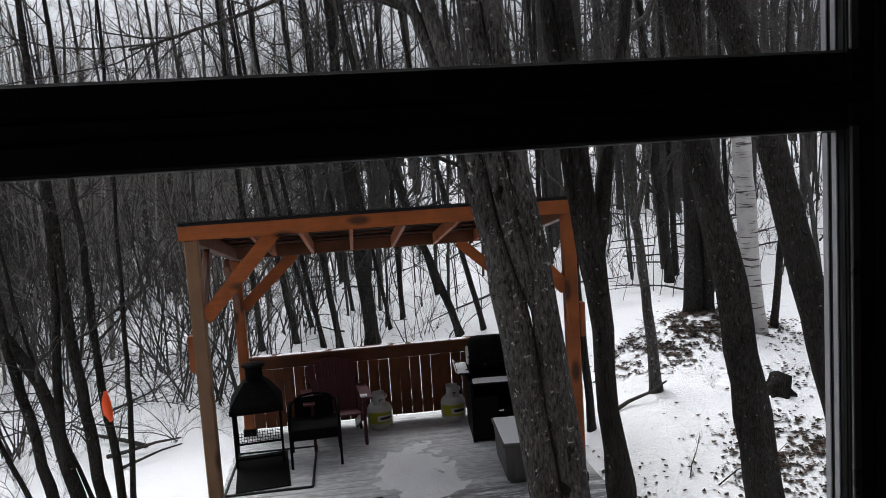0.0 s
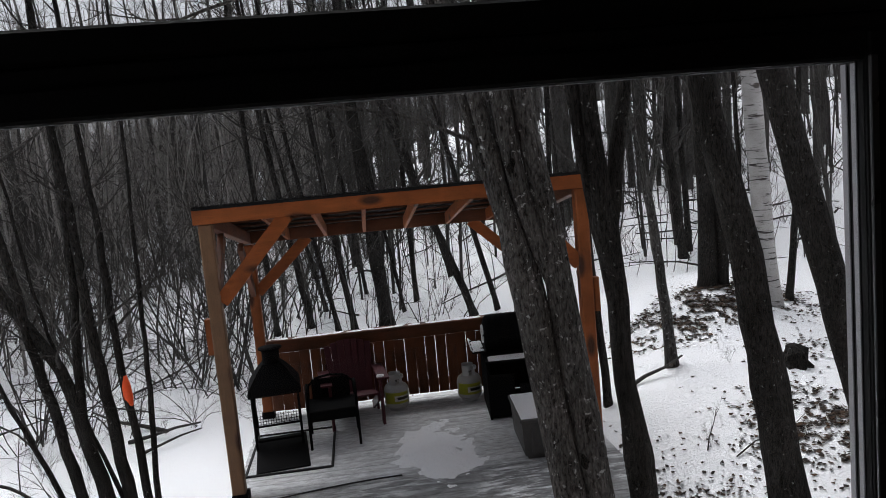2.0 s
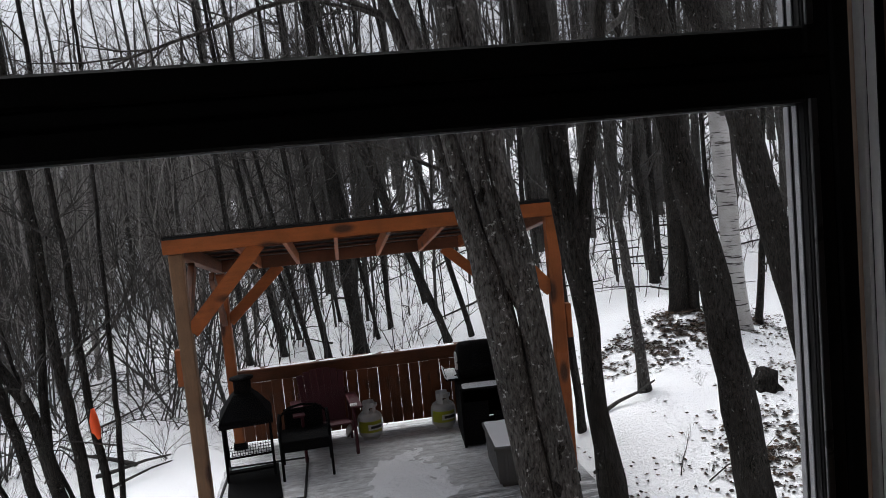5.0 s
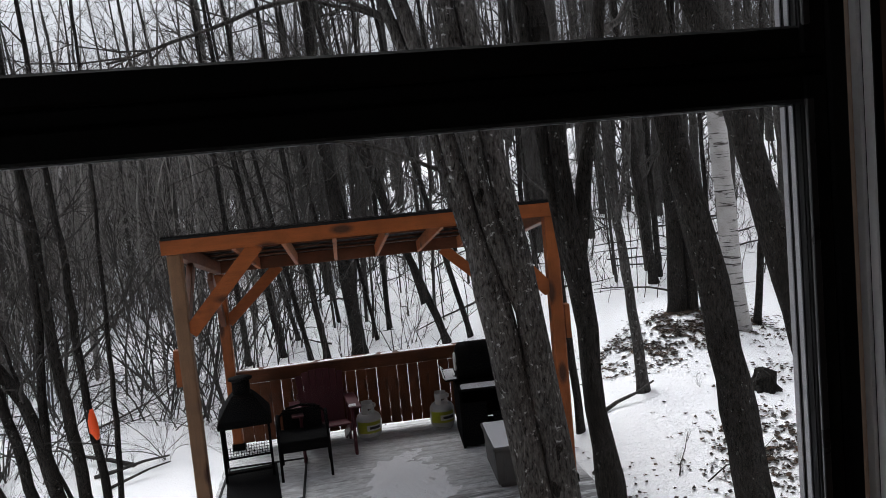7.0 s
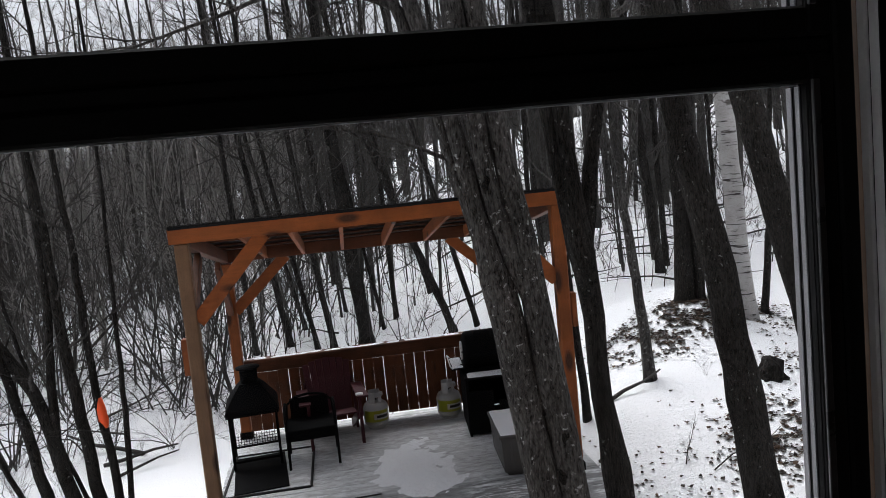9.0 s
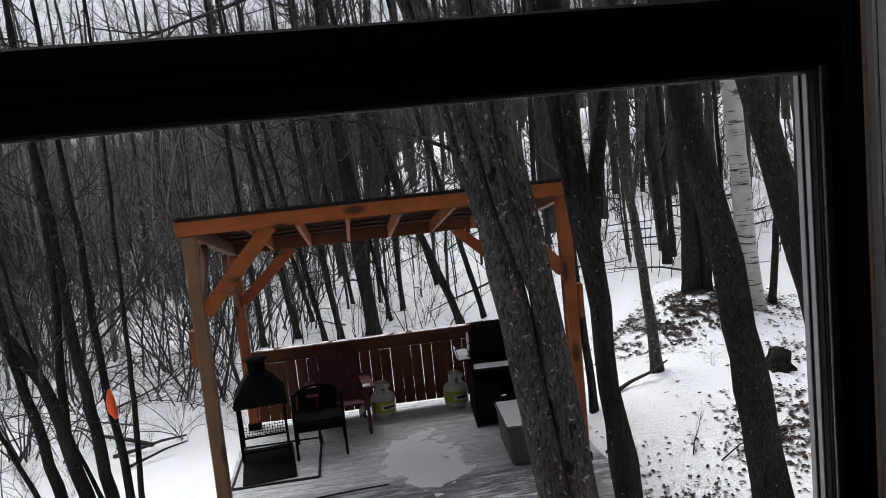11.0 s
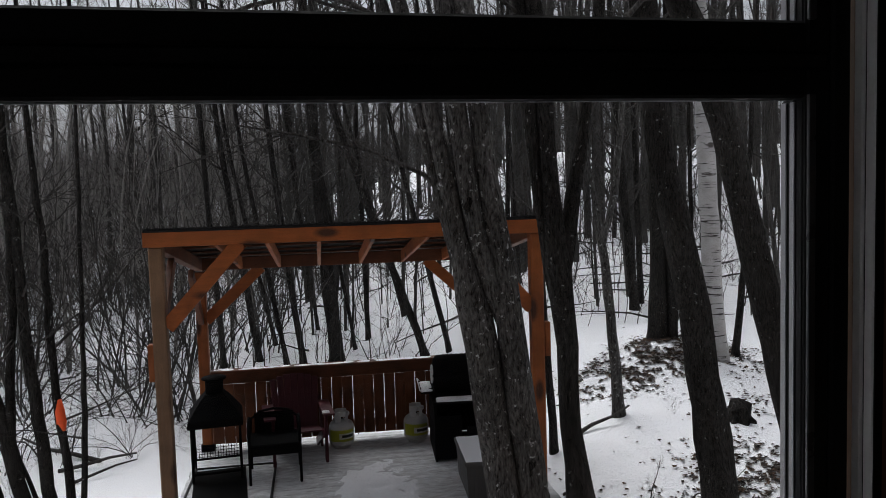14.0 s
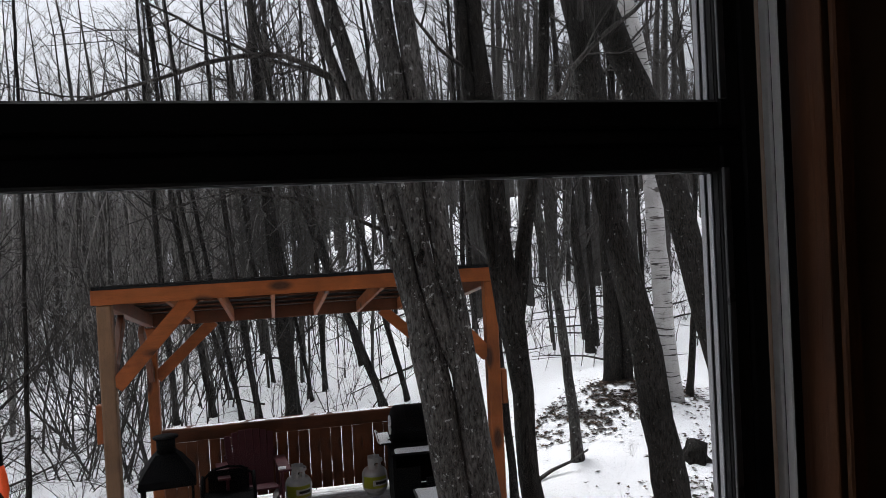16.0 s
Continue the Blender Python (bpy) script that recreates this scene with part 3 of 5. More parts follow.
# ---- things on the deck ----
def build_tank(x, y, turn, label):
    t = thing("propane_tank", (x, y, 0.001), label, "propane tank", "propane tanks by the railing", turn=turn)
    body = Geo().lathe([(0.10, 0.035), (0.135, 0.045), (0.152, 0.075), (0.156, 0.11), (0.156, 0.235), (0.152, 0.27), (0.135, 0.305), (0.10, 0.33), (0.05, 0.345), (0.0, 0.348)], 28)
    part("body", body, TANK, t)
    part("foot_ring", Geo().lathe([(0.10, 0.0), (0.105, 0.0), (0.108, 0.04), (0.100, 0.042)], 24), TANK, t)
    collar = Geo()
    for k in range(22):
        a0, a1 = radians(-140 + k * 12.7), radians(-140 + (k + 1) * 12.7)
        z0 = 0.325
        z1 = 0.457 if not 7 <= k <= 14 else 0.43
        zz = 0.40 if k in (4, 5, 16, 17) or 8 <= k <= 13 else z0
        q = []
        for r in (0.098, 0.104):
            for an in (a0, a1):
                for z in (zz, z1):
                    q.append((r * math.cos(an), r * math.sin(an), z))
        collar.add(q, [(0, 1, 3, 2), (6, 7, 5, 4), (0, 4, 5, 1), (2, 3, 7, 6), (1, 5, 7, 3), (0, 2, 6, 4)])
    part("collar", collar, TANK, t, "cut-out guard collar")
    valve = Geo().tube([(0, 0, 0.345), (0, 0, 0.40)], 0.016, 10).tube([(0, 0, 0.385), (0, -0.05, 0.39)], 0.012, 10).lathe([(0.026, 0.405), (0.028, 0.412), (0.026, 0.42)], 12)
    part("valve", valve, IRON, t, "dark valve")

    def wrap(name, mat, a0, a1, z0, z1, r, label=""):
        g = Geo()
        n = 12
        v = [((r + o) * math.cos(radians(a0 + (a1 - a0) * k / n)), (r + o) * math.sin(radians(a0 + (a1 - a0) * k / n)), z) for o in (0, 0.0012) for z in (z0, z1) for k in range(n + 1)]
        m = n + 1
        f = [(k, k + 1, m + k + 1, m + k) for k in range(n)] + [(2 * m + k, 2 * m + k + 1, 3 * m + k + 1, 3 * m + k) for k in range(n)] + [(m + k, m + k + 1, 3 * m + k + 1, 3 * m + k) for k in range(n)] + [(k, k + 1, 2 * m + k + 1, 2 * m + k) for k in range(n)]
        g.add(v, f, True)
        part(name, g, mat, t, label)

    wrap("label", LABEL, -150, -30, 0.105, 0.245, 0.1565, "yellow-green label")
    wrap("label_panel", LABEL_WHITE, -100, -28, 0.135, 0.205, 0.1585, "white label panel")
    wrap("print_bar", LABEL_DARK, -88, -34, 0.155, 0.187, 0.1605, "dark bar of print")
    return t


build_tank(1.63, 2.17, -2, "grey-white propane tank with a yellow-green label below the railing")
build_tank(2.56, 2.18, -6, "grey-white propane tank with a yellow-green label beside the barrel grill")


def build_mat():
    m = thing("floor_mat", (0.405, 1.14, 0.0), "black rubber mat with a raised rim, dusted with frost", "mat")
    part("sheet", Geo().box((0, 0, 0.005), (0.89, 1.20, 0.006), 0.002), DECK, m, "frosted mat surface")
    for a, b in (((-0.445, -0.60), (0.445, -0.60)), ((0.445, -0.60), (0.445, 0.60)), ((0.445, 0.60), (-0.445, 0.60)), ((-0.445, 0.60), (-0.445, -0.60))):
        part("rim", Geo().beam((*a, 0.012), (*b, 0.012), 0.026, 0.022, 0.006), RUBBER, m, "black raised rim")


def build_fireplace():
    f = thing("outdoor_fireplace", (0.225, 1.54, 0.012), "black steel outdoor fireplace with wire mesh and a tall hood", "fireplace", turn=6)
    w = 0.255
    part("hearth_pad", Geo().box((0.02, -0.42, 0.006), (0.56, 1.06, 0.012), 0.004), IRON, f, "black hearth pad")
    for sx in (-1, 1):
        for sy in (-1, 1):
            part("leg", Geo().beam((sx * w, sy * w, 0.0), (sx * w, sy * w, 0.66), 0.028, 0.028, 0.003, (0, 1, 0)), IRON, f)
    for z in (0.10, 0.62):
        for s in (-1, 1):
            part("rail", Geo().beam((-w, s * w, z), (w, s * w, z), 0.022, 0.022, 0.003), IRON, f)
            part("rail", Geo().beam((s * w, -w, z), (s * w, w, z), 0.022, 0.022, 0.003), IRON, f)
    for c, s, n in (((-w, 0), (0.0, 1), 16), ((0, w), (1, 0.0), 4)):
        g = Geo()
        for i in range(17):
            o = -0.24 + i * 0.03
            x, y = c[0] + s[0] * o, c[1] + s[1] * o
            g.tube([(x, y, 0.105), (x, y, 0.115 + 0.033 * n)], 0.0032, 4)
        for i in range(n):
            z = 0.125 + i * 0.033
            g.tube([(c[0] - s[0] * 0.25, c[1] - s[1] * 0.25, z), (c[0] + s[0] * 0.25, c[1] + s[1] * 0.25, z)], 0.0032, 4)
        part("mesh_screen", g, IRON, f, "black wire mesh")
    hood = Geo()
    rings = [(0.29, 0.61), (0.295, 0.65), (0.285, 0.69), (0.16, 0.87), (0.115, 0.92), (0.11, 0.93)]
    v = [(sx * r, sy * r, z) for r, z in rings for sx, sy in ((-1, -1), (1, -1), (1, 1), (-1, 1))]
    hood.add(v, [(4 * k + j, 4 * k + (j + 1) % 4, 4 * k + 4 + (j + 1) % 4, 4 * k + 4 + j) for k in range(5) for j in range(4)] + [(3, 2, 1, 0), (20, 21, 22, 23)])
    part("hood", hood, IRON, f, "sooty black pyramid hood")
    part("chimney", Geo().tube([(0, 0, 0.92), (0, 0, 1.09)], 0.098, 16), IRON, f)
    part("cap", Geo().lathe([(0.12, 1.08), (0.135, 1.09), (0.135, 1.105), (0.05, 1.12), (0.0, 1.122)], 16), IRON, f, "flat black chimney cap")


def build_metal_chair():
    c = thing("patio_chair", (0.87, 1.36, 0.0), "black metal patio chair with curved arms", "chair", turn=3)
    for sx in (-0.27, 0.27):
        part("arm", Geo().tube([(sx, 0.24, 0.60), (sx, 0.05, 0.66), (sx, -0.14, 0.65), (sx, -0.24, 0.58), (sx, -0.26, 0.45)], 0.017, 8), IRON, c)
        part("leg", Geo().tube([(sx, -0.26, 0.45), (sx, -0.27, 0.0)], 0.015, 8), IRON, c)
        part("leg", Geo().tube([(sx, 0.22, 0.45), (sx, 0.27, 0.0)], 0.015, 8), IRON, c)
    part("seat", Geo().box((0, 0, 0.41), (0.54, 0.50, 0.045), 0.02), IRON, c)
    back = Geo()
    back.tube([(-0.27, 0.24, 0.40), (-0.26, 0.28, 0.58), (-0.16, 0.30, 0.66), (0, 0.31, 0.68), (0.16, 0.30, 0.66), (0.26, 0.28, 0.58), (0.27, 0.24, 0.40)], 0.015, 8)
    part("sling", Geo().beam((0, 0.245, 0.42), (0, 0.295, 0.65), 0.44, 0.014, 0.006, (0, 1, -0.2)), IRON, c, "black sling back")
    part("seat_skirt", Geo().box((0, -0.235, 0.36), (0.50, 0.02, 0.10), 0.008), IRON, c, "black seat front")
    part("backrest", back, IRON, c)


def build_adirondack():
    c = thing("adirondack_chair", (1.11, 1.94, 0.0), "dark red plastic slatted garden chair by the railing", "chair", turn=6)
    for k in range(7):
        x = -0.255 + 0.085 * k
        top = 0.93 - 0.9 * (x * x)
        part("back_slat", Geo().beam((x * 0.82, 0.16, 0.30), (x, 0.37, top), 0.078, 0.02, 0.006, (0, -1, 0.3)), CRIMSON, c)
    for k in range(6):
        part("seat_slat", Geo().beam((-0.26, -0.30 + 0.085 * k, 0.385 - 0.017 * k), (0.26, -0.30 + 0.085 * k, 0.385 - 0.017 * k), 0.075, 0.02, 0.006), CRIMSON, c)
    for s in (-1, 1):
        part("arm", Geo().box((s * 0.335, -0.05, 0.575), (0.135, 0.68, 0.024), 0.01), CRIMSON, c)
        part("front_leg", Geo().box((s * 0.30, -0.30, 0.281), (0.035, 0.10, 0.56), 0.006), CRIMSON, c)
        part("back_leg", Geo().beam((s * 0.265, -0.34, 0.36), (s * 0.265, 0.40, 0.03), 0.03, 0.11), CRIMSON, c)
        part("arm_post", Geo().beam((s * 0.30, 0.20, 0.03), (s * 0.30, 0.24, 0.565), 0.03, 0.075, 0.005, (0, 1, 0)), CRIMSON, c)
    part("back_rail", Geo().box((0, 0.33, 0.62), (0.6, 0.025, 0.075), 0.006), CRIMSON, c)
    g = Geo()
    snow_sheet(g, -0.04, 0.05, -0.05, 0.05, 0.0, 0.02, 8, 10, 10)
    solid("snow_clump", g, SNOW, "small patch of snow on the chair arm", "snow", "", pose(1.44, 1.68, 0.588))


def build_grill():
    c = thing("barrel_grill", (3.03, 1.62, 0.0), "black barrel grill on a steel cabinet, snow on its shelf", "grill", turn=-4)
    part("side_panel", Geo().box((-0.325, 0.05, 0.355), (0.03, 0.80, 0.69), 0.004), IRON, c)
    part("side_panel", Geo().box((0.325, 0.05, 0.355), (0.03, 0.80, 0.69), 0.004), IRON, c)
    part("back_panel", Geo().box((0, 0.44, 0.40), (0.62, 0.02, 0.56), 0.004), IRON, c)
    part("front_panel", Geo().box((-0.17, -0.34, 0.29), (0.28, 0.02, 0.50), 0.004), IRON, c)
    part("front_panel", Geo().box((0.17, -0.34, 0.22), (0.28, 0.02, 0.38), 0.004), IRON, c)
    part("bottom_shelf", Geo().box((0, 0.05, 0.10), (0.62, 0.76, 0.02), 0.004), IRON, c)
    part("worktop", Geo().box((0, 0.02, 0.715), (0.72, 0.92, 0.03), 0.006), IRON, c)
    barrel = Geo().lathe([(0.0, -0.36), (0.14, -0.355), (0.20, -0.33), (0.225, -0.30), (0.225, -0.20), (0.229, -0.195), (0.229, -0.185), (0.225, -0.18), (0.225, 0.0), (0.229, 0.005), (0.229, 0.015), (0.225, 0.02), (0.225, 0.30), (0.20, 0.33), (0.0, 0.35)], 28, (0.04, 0.10, 0.935), "x")
    part("barrel", barrel, IRON, c, "ribbed black barrel")
    ring = Geo()
    a = np.linspace(0, 2 * np.pi, 25)
    ring.tube(np.stack([np.full(25, -0.325), 0.06 + 0.10 * np.cos(a), 0.945 + 0.10 * np.sin(a)], 1), 0.012, 8, False)
    part("vent_ring", ring, STRIP, c, "pale round vent rim")
    ribs = Geo()
    for x in np.arange(-0.18, 0.34, 0.055):
        b = np.linspace(0.15 * np.pi, 0.75 * np.pi, 14)
        ribs.tube(np.stack([np.full(14, x), 0.10 - 0.229 * np.cos(b), 0.935 + 0.229 * np.sin(b)], 1), 0.006, 5, False)
    part("lid_ribs", ribs, IRON, c)
    part("handle", Geo().tube([(-0.15, -0.10, 0.90), (-0.15, -0.19, 0.91), (0.25, -0.19, 0.91), (0.25, -0.10, 0.90)], 0.012, 8), IRON, c, "black bar handle")
    part("side_shelf", Geo().box((-0.40, 0.06, 0.79), (0.16, 0.56, 0.018), 0.004), IRON, c)
    part("shelf_rail", Geo().tube([(-0.46, -0.22, 0.80), (-0.49, -0.22, 0.83), (-0.49, 0.34, 0.83), (-0.46, 0.34, 0.80)], 0.008, 6), STRIP, c)
    g = Geo()
    snow_sheet(g, -0.32, 0.34, -0.43, -0.22, 0.730, 0.022, 5, 20, 12)
    solid("snow_drift", g, SNOW, "snow lying along the grill's front shelf", "snow", "", c.matrix_world.copy())
    g = Geo()
    snow_sheet(g, -0.475, -0.33, -0.2, 0.3, 0.799, 0.010, 7, 12, 20, 1.0)
    solid("snow_crust", g, SNOW, "broken crust of snow on the side shelf", "snow", "", c.matrix_world.copy())


def build_storage_box():
    b = thing("storage_box", (3.10, 0.40, 0.0), "grey resin storage box with a snow-covered lid", "storage box", turn=-3)
    g = Geo()
    w, d = 0.30, 0.40
    v = [(sx * w * k, sy * d * k, z) for k, z in ((0.94, 0.05), (1.0, 0.405)) for sx, sy in ((-1, -1), (1, -1), (1, 1), (-1, 1))]
    g.add(v, [(3, 2, 1, 0), (4, 5, 6, 7)] + [(j, (j + 1) % 4, 4 + (j + 1) % 4, 4 + j) for j in range(4)])
    part("body", g, BOX_GREY, b)
    part("lid", Geo().box((0, 0, 0.422), (0.64, 0.84, 0.040), 0.012), BOX_GREY, b)
    for sy in (-0.3, 0.3):
        part("foot", Geo().box((0, sy, 0.0265), (0.5, 0.08, 0.05), 0.006), BOX_GREY, b)
    for k in range(3):
        part("panel_rib", Geo().box((-0.2 + 0.2 * k, -0.389, 0.225), (0.03, 0.02, 0.29), 0.006), BOX_GREY, b)
    g = Geo()
    snow_sheet(g, -0.31, 0.31, -0.41, 0.41, 0.441, 0.018, 6, 28, 34)
    solid("snow_layer", g, SNOW, "flat layer of snow on the storage box", "snow", "", b.matrix_world.copy())


def build_deck_snow():
    """A trodden heap of snow on the boards."""
    noise.seed_set(21)
    g = Geo()
    n = 110
    xs, ys = np.linspace(1.40, 2.50, n), np.linspace(-0.35, 1.55, n)
    v = []
    for y in ys:
        for x in xs:
            p = Vector((x, y, 0))
            d = math.hypot((x - 1.95) / 0.42, (y - 0.62) / 0.78)
            e = 0.95 - d + 0.45 * noise.noise(p * 2.6) + 0.30 * noise.noise(p * 8) + 0.16 * noise.noise(p * 21)
            dent = max(0.0, 1.0 - 4.5 * math.hypot((x - 1.98) * 0.8, (y - 0.70) * 1.5 - 0.5 * (x - 1.98)))
            t = min(1.0, max(-0.4, e * 2.2))
            v.append((x, y, 0.002 + 0.030 * t * (1 - 0.85 * dent) + 0.006 * noise.noise(p * 15) * max(t, 0.0)))
    g.add(v, [(j * n + i, j * n + i + 1, (j + 1) * n + i + 1, (j + 1) * n + i) for j in range(n - 1) for i in range(n - 1)], True)
    solid("snow_patch", g, SNOW, "trodden patch of snow on the deck boards", "snow")
    k = np.linspace(0, 1, 22)
    pts = np.stack([0.05 + 1.5 * k, -0.16 + 0.10 * np.sin(2.2 * k) + 0.16 * k, np.full(22, 0.011)], 1)
    solid("cable", Geo().tube(pts, 0.008, 8), CABLE, "thin black cable lying across the deck", "cable")


build_mat()
build_fireplace()
build_metal_chair()
build_adirondack()
build_grill()
build_storage_box()
build_deck_snow()


# ---- trees ----
def bend(pts, n, rng, wob=0.02):
    """A smooth line through a few points, with a slight waver."""
    pts = np.asarray(pts, float)
    t = np.concatenate([[0], np.cumsum(np.linalg.norm(np.diff(pts[:, :3], axis=0), axis=1))])
    s = np.linspace(0, t[-1], n)
    out = np.stack([np.interp(s, t, pts[:, k]) for k in range(pts.shape[1])], 1)
    for _ in range(max(1, n // (2 * len(pts)))):
        out[1:-1, :3] = 0.25 * out[:-2, :3] + 0.5 * out[1:-1, :3] + 0.25 * out[2:, :3]
    out[1:-1, :2] += wob * rng.standard_normal((n - 2, 2))
    return out


def shoot(g, rng, p, d, length, r, depth, sides, up=0.25):
    """A branch with its side branches, as thin tubes."""
    n = 5 if depth > 1 else 4 if depth == 1 else 3
    q, pts = np.array(p, float), [np.array(p, float)]
    d = np.array(d, float)
    for _ in range(n - 1):
        d = d + rng.standard_normal(3) * 0.16 + np.array((0, 0, up * 0.35))
        d /= np.linalg.norm(d)
        q = q + d * length / (n - 1)
        pts.append(q)
    g.tube(pts, np.linspace(r, max(0.0022, r * 0.35), n), sides, False)
    if depth == 0:
        return
    for k in range(rng.integers(3, 6) if depth > 1 else rng.integers(2, 5)):
        a = rng.uniform(0.25, 1.0) * (n - 1)
        i = min(int(a), n - 2)
        at = pts[i] + (pts[i + 1] - pts[i]) * (a - i)
        side = rng.standard_normal(3)
        dd = (pts[i + 1] - pts[i]) / np.linalg.norm(pts[i + 1] - pts[i]) + 0.75 * side / np.linalg.norm(side)
        shoot(g, rng, at, dd / np.linalg.norm(dd), length * rng.uniform(0.35, 0.6), r * 0.5, depth - 1, 3, up)


def branches(g, rng, line, low, count, length, depth=2, sides=4):
    """Limbs along the part of a trunk line above the height low."""
    ok = [k for k in range(len(line) - 1) if line[k, 2] > low]
    for _ in range(count):
        k = ok[rng.integers(0, len(ok))]
        a = rng.uniform(0, 2 * np.pi)
        up = rng.uniform(0.3, 1.1)
        d = np.array((math.cos(a), math.sin(a), up))
        r = min(0.035, line[k, 3] * rng.uniform(0.25, 0.5))
        shoot(g, rng, line[k, :3], d / np.linalg.norm(d), length * rng.uniform(0.5, 1.1), r, depth, sides)


def rooted(line, rng, flare=1.3):
    """Widens a trunk towards its foot."""
    line = line.copy()
    h = line[:, 2] - line[0, 2]
    line[:, 3] *= 1 + (flare - 1) * np.exp(-h / 0.16)
    return line


def build_tree(name, stems, label, category="tree", bark=None, top=9.0, limbs=14, low=3.2, reach=2.2, seed=1, sides=12, wob=0.05, group="", foot=True, long_limbs=(), knots=()):
    """A tree from a few points (x, y, z, radius) for each stem; the stems run on upwards to top."""
    bark = bark or BARK
    rng = np.random.default_rng(seed)
    base = stems[0][0]
    z0 = float(height(base[0], base[1])) - 0.12
    t = thing(name, (base[0], base[1], z0), label, category, group)
    inv = np.array((base[0], base[1], z0, 0.0))
    trunk, crown = Geo(), Geo()
    for k, s in enumerate(stems):
        s = np.array(s, float)
        if k == 0 and foot:
            d = s[0].copy()
            d[2] = z0
            d[3] *= 1.08
            if s[0][2] - z0 > 0.05:
                s = np.vstack([d, s])
        if s[-1][2] < top:
            d = (s[-1] - s[-2])[:3]
            d = d / np.linalg.norm(d) * 0.5 + np.array((0, 0, 0.5))
            d *= (top - s[-1][2]) / d[2]
            tip = np.append(s[-1][:3] + d, max(0.012, s[-1][3] * 0.35))
            s = np.vstack([s, tip])
        line = bend(s, 34, rng, 0.005) - inv
        line = np.column_stack([line[:, :3], np.interp(np.linspace(0, 1, 34), np.linspace(0, 1, len(line)), line[:, 3])])
        if k == 0 and foot:
            line = rooted(line, rng)
        trunk.tube(line[:, :3], line[:, 3], sides, True, wob, rng)
        branches(crown, rng, line, low - z0, max(2, limbs // len(stems)), reach)
    for limb in long_limbs:
        pts = bend([(*p, 0) for p in limb[1:]], 16, rng, 0.01)[:, :3] - inv[:3]
        crown.tube(pts, np.linspace(limb[0], limb[0] * 0.35, 16), 6, False)
        for _ in range(10):
            i = rng.integers(3, 15)
            d = pts[i] - pts[i - 1]
            d = d / np.linalg.norm(d) + 0.6 * rng.standard_normal(3)
            shoot(crown, rng, pts[i], d / np.linalg.norm(d), rng.uniform(0.4, 0.9), limb[0] * 0.35, 1, 3)
    ob = part("trunk", trunk, bark, t)
    for x, y, z, r in knots:
        g = Geo()
        a = np.linspace(0, math.pi, 11)
        sway = np.cumsum(rng.normal(0, 0.10 * r, (11, 2)), axis=0)
        g.tube(np.column_stack([sway, -1.5 * r * np.cos(a)]) + (np.array((x, y + 0.25 * r, z)) - inv[:3]), np.maximum(0.004, 0.72 * r * np.sin(a)), 12, True, 0.16, rng)
        part("knot", g, BARK_KNOT, ob, "dark rough bark knot")
    part("crown", crown, BARK_FAR, t, "bare twiggy crown")
    return t


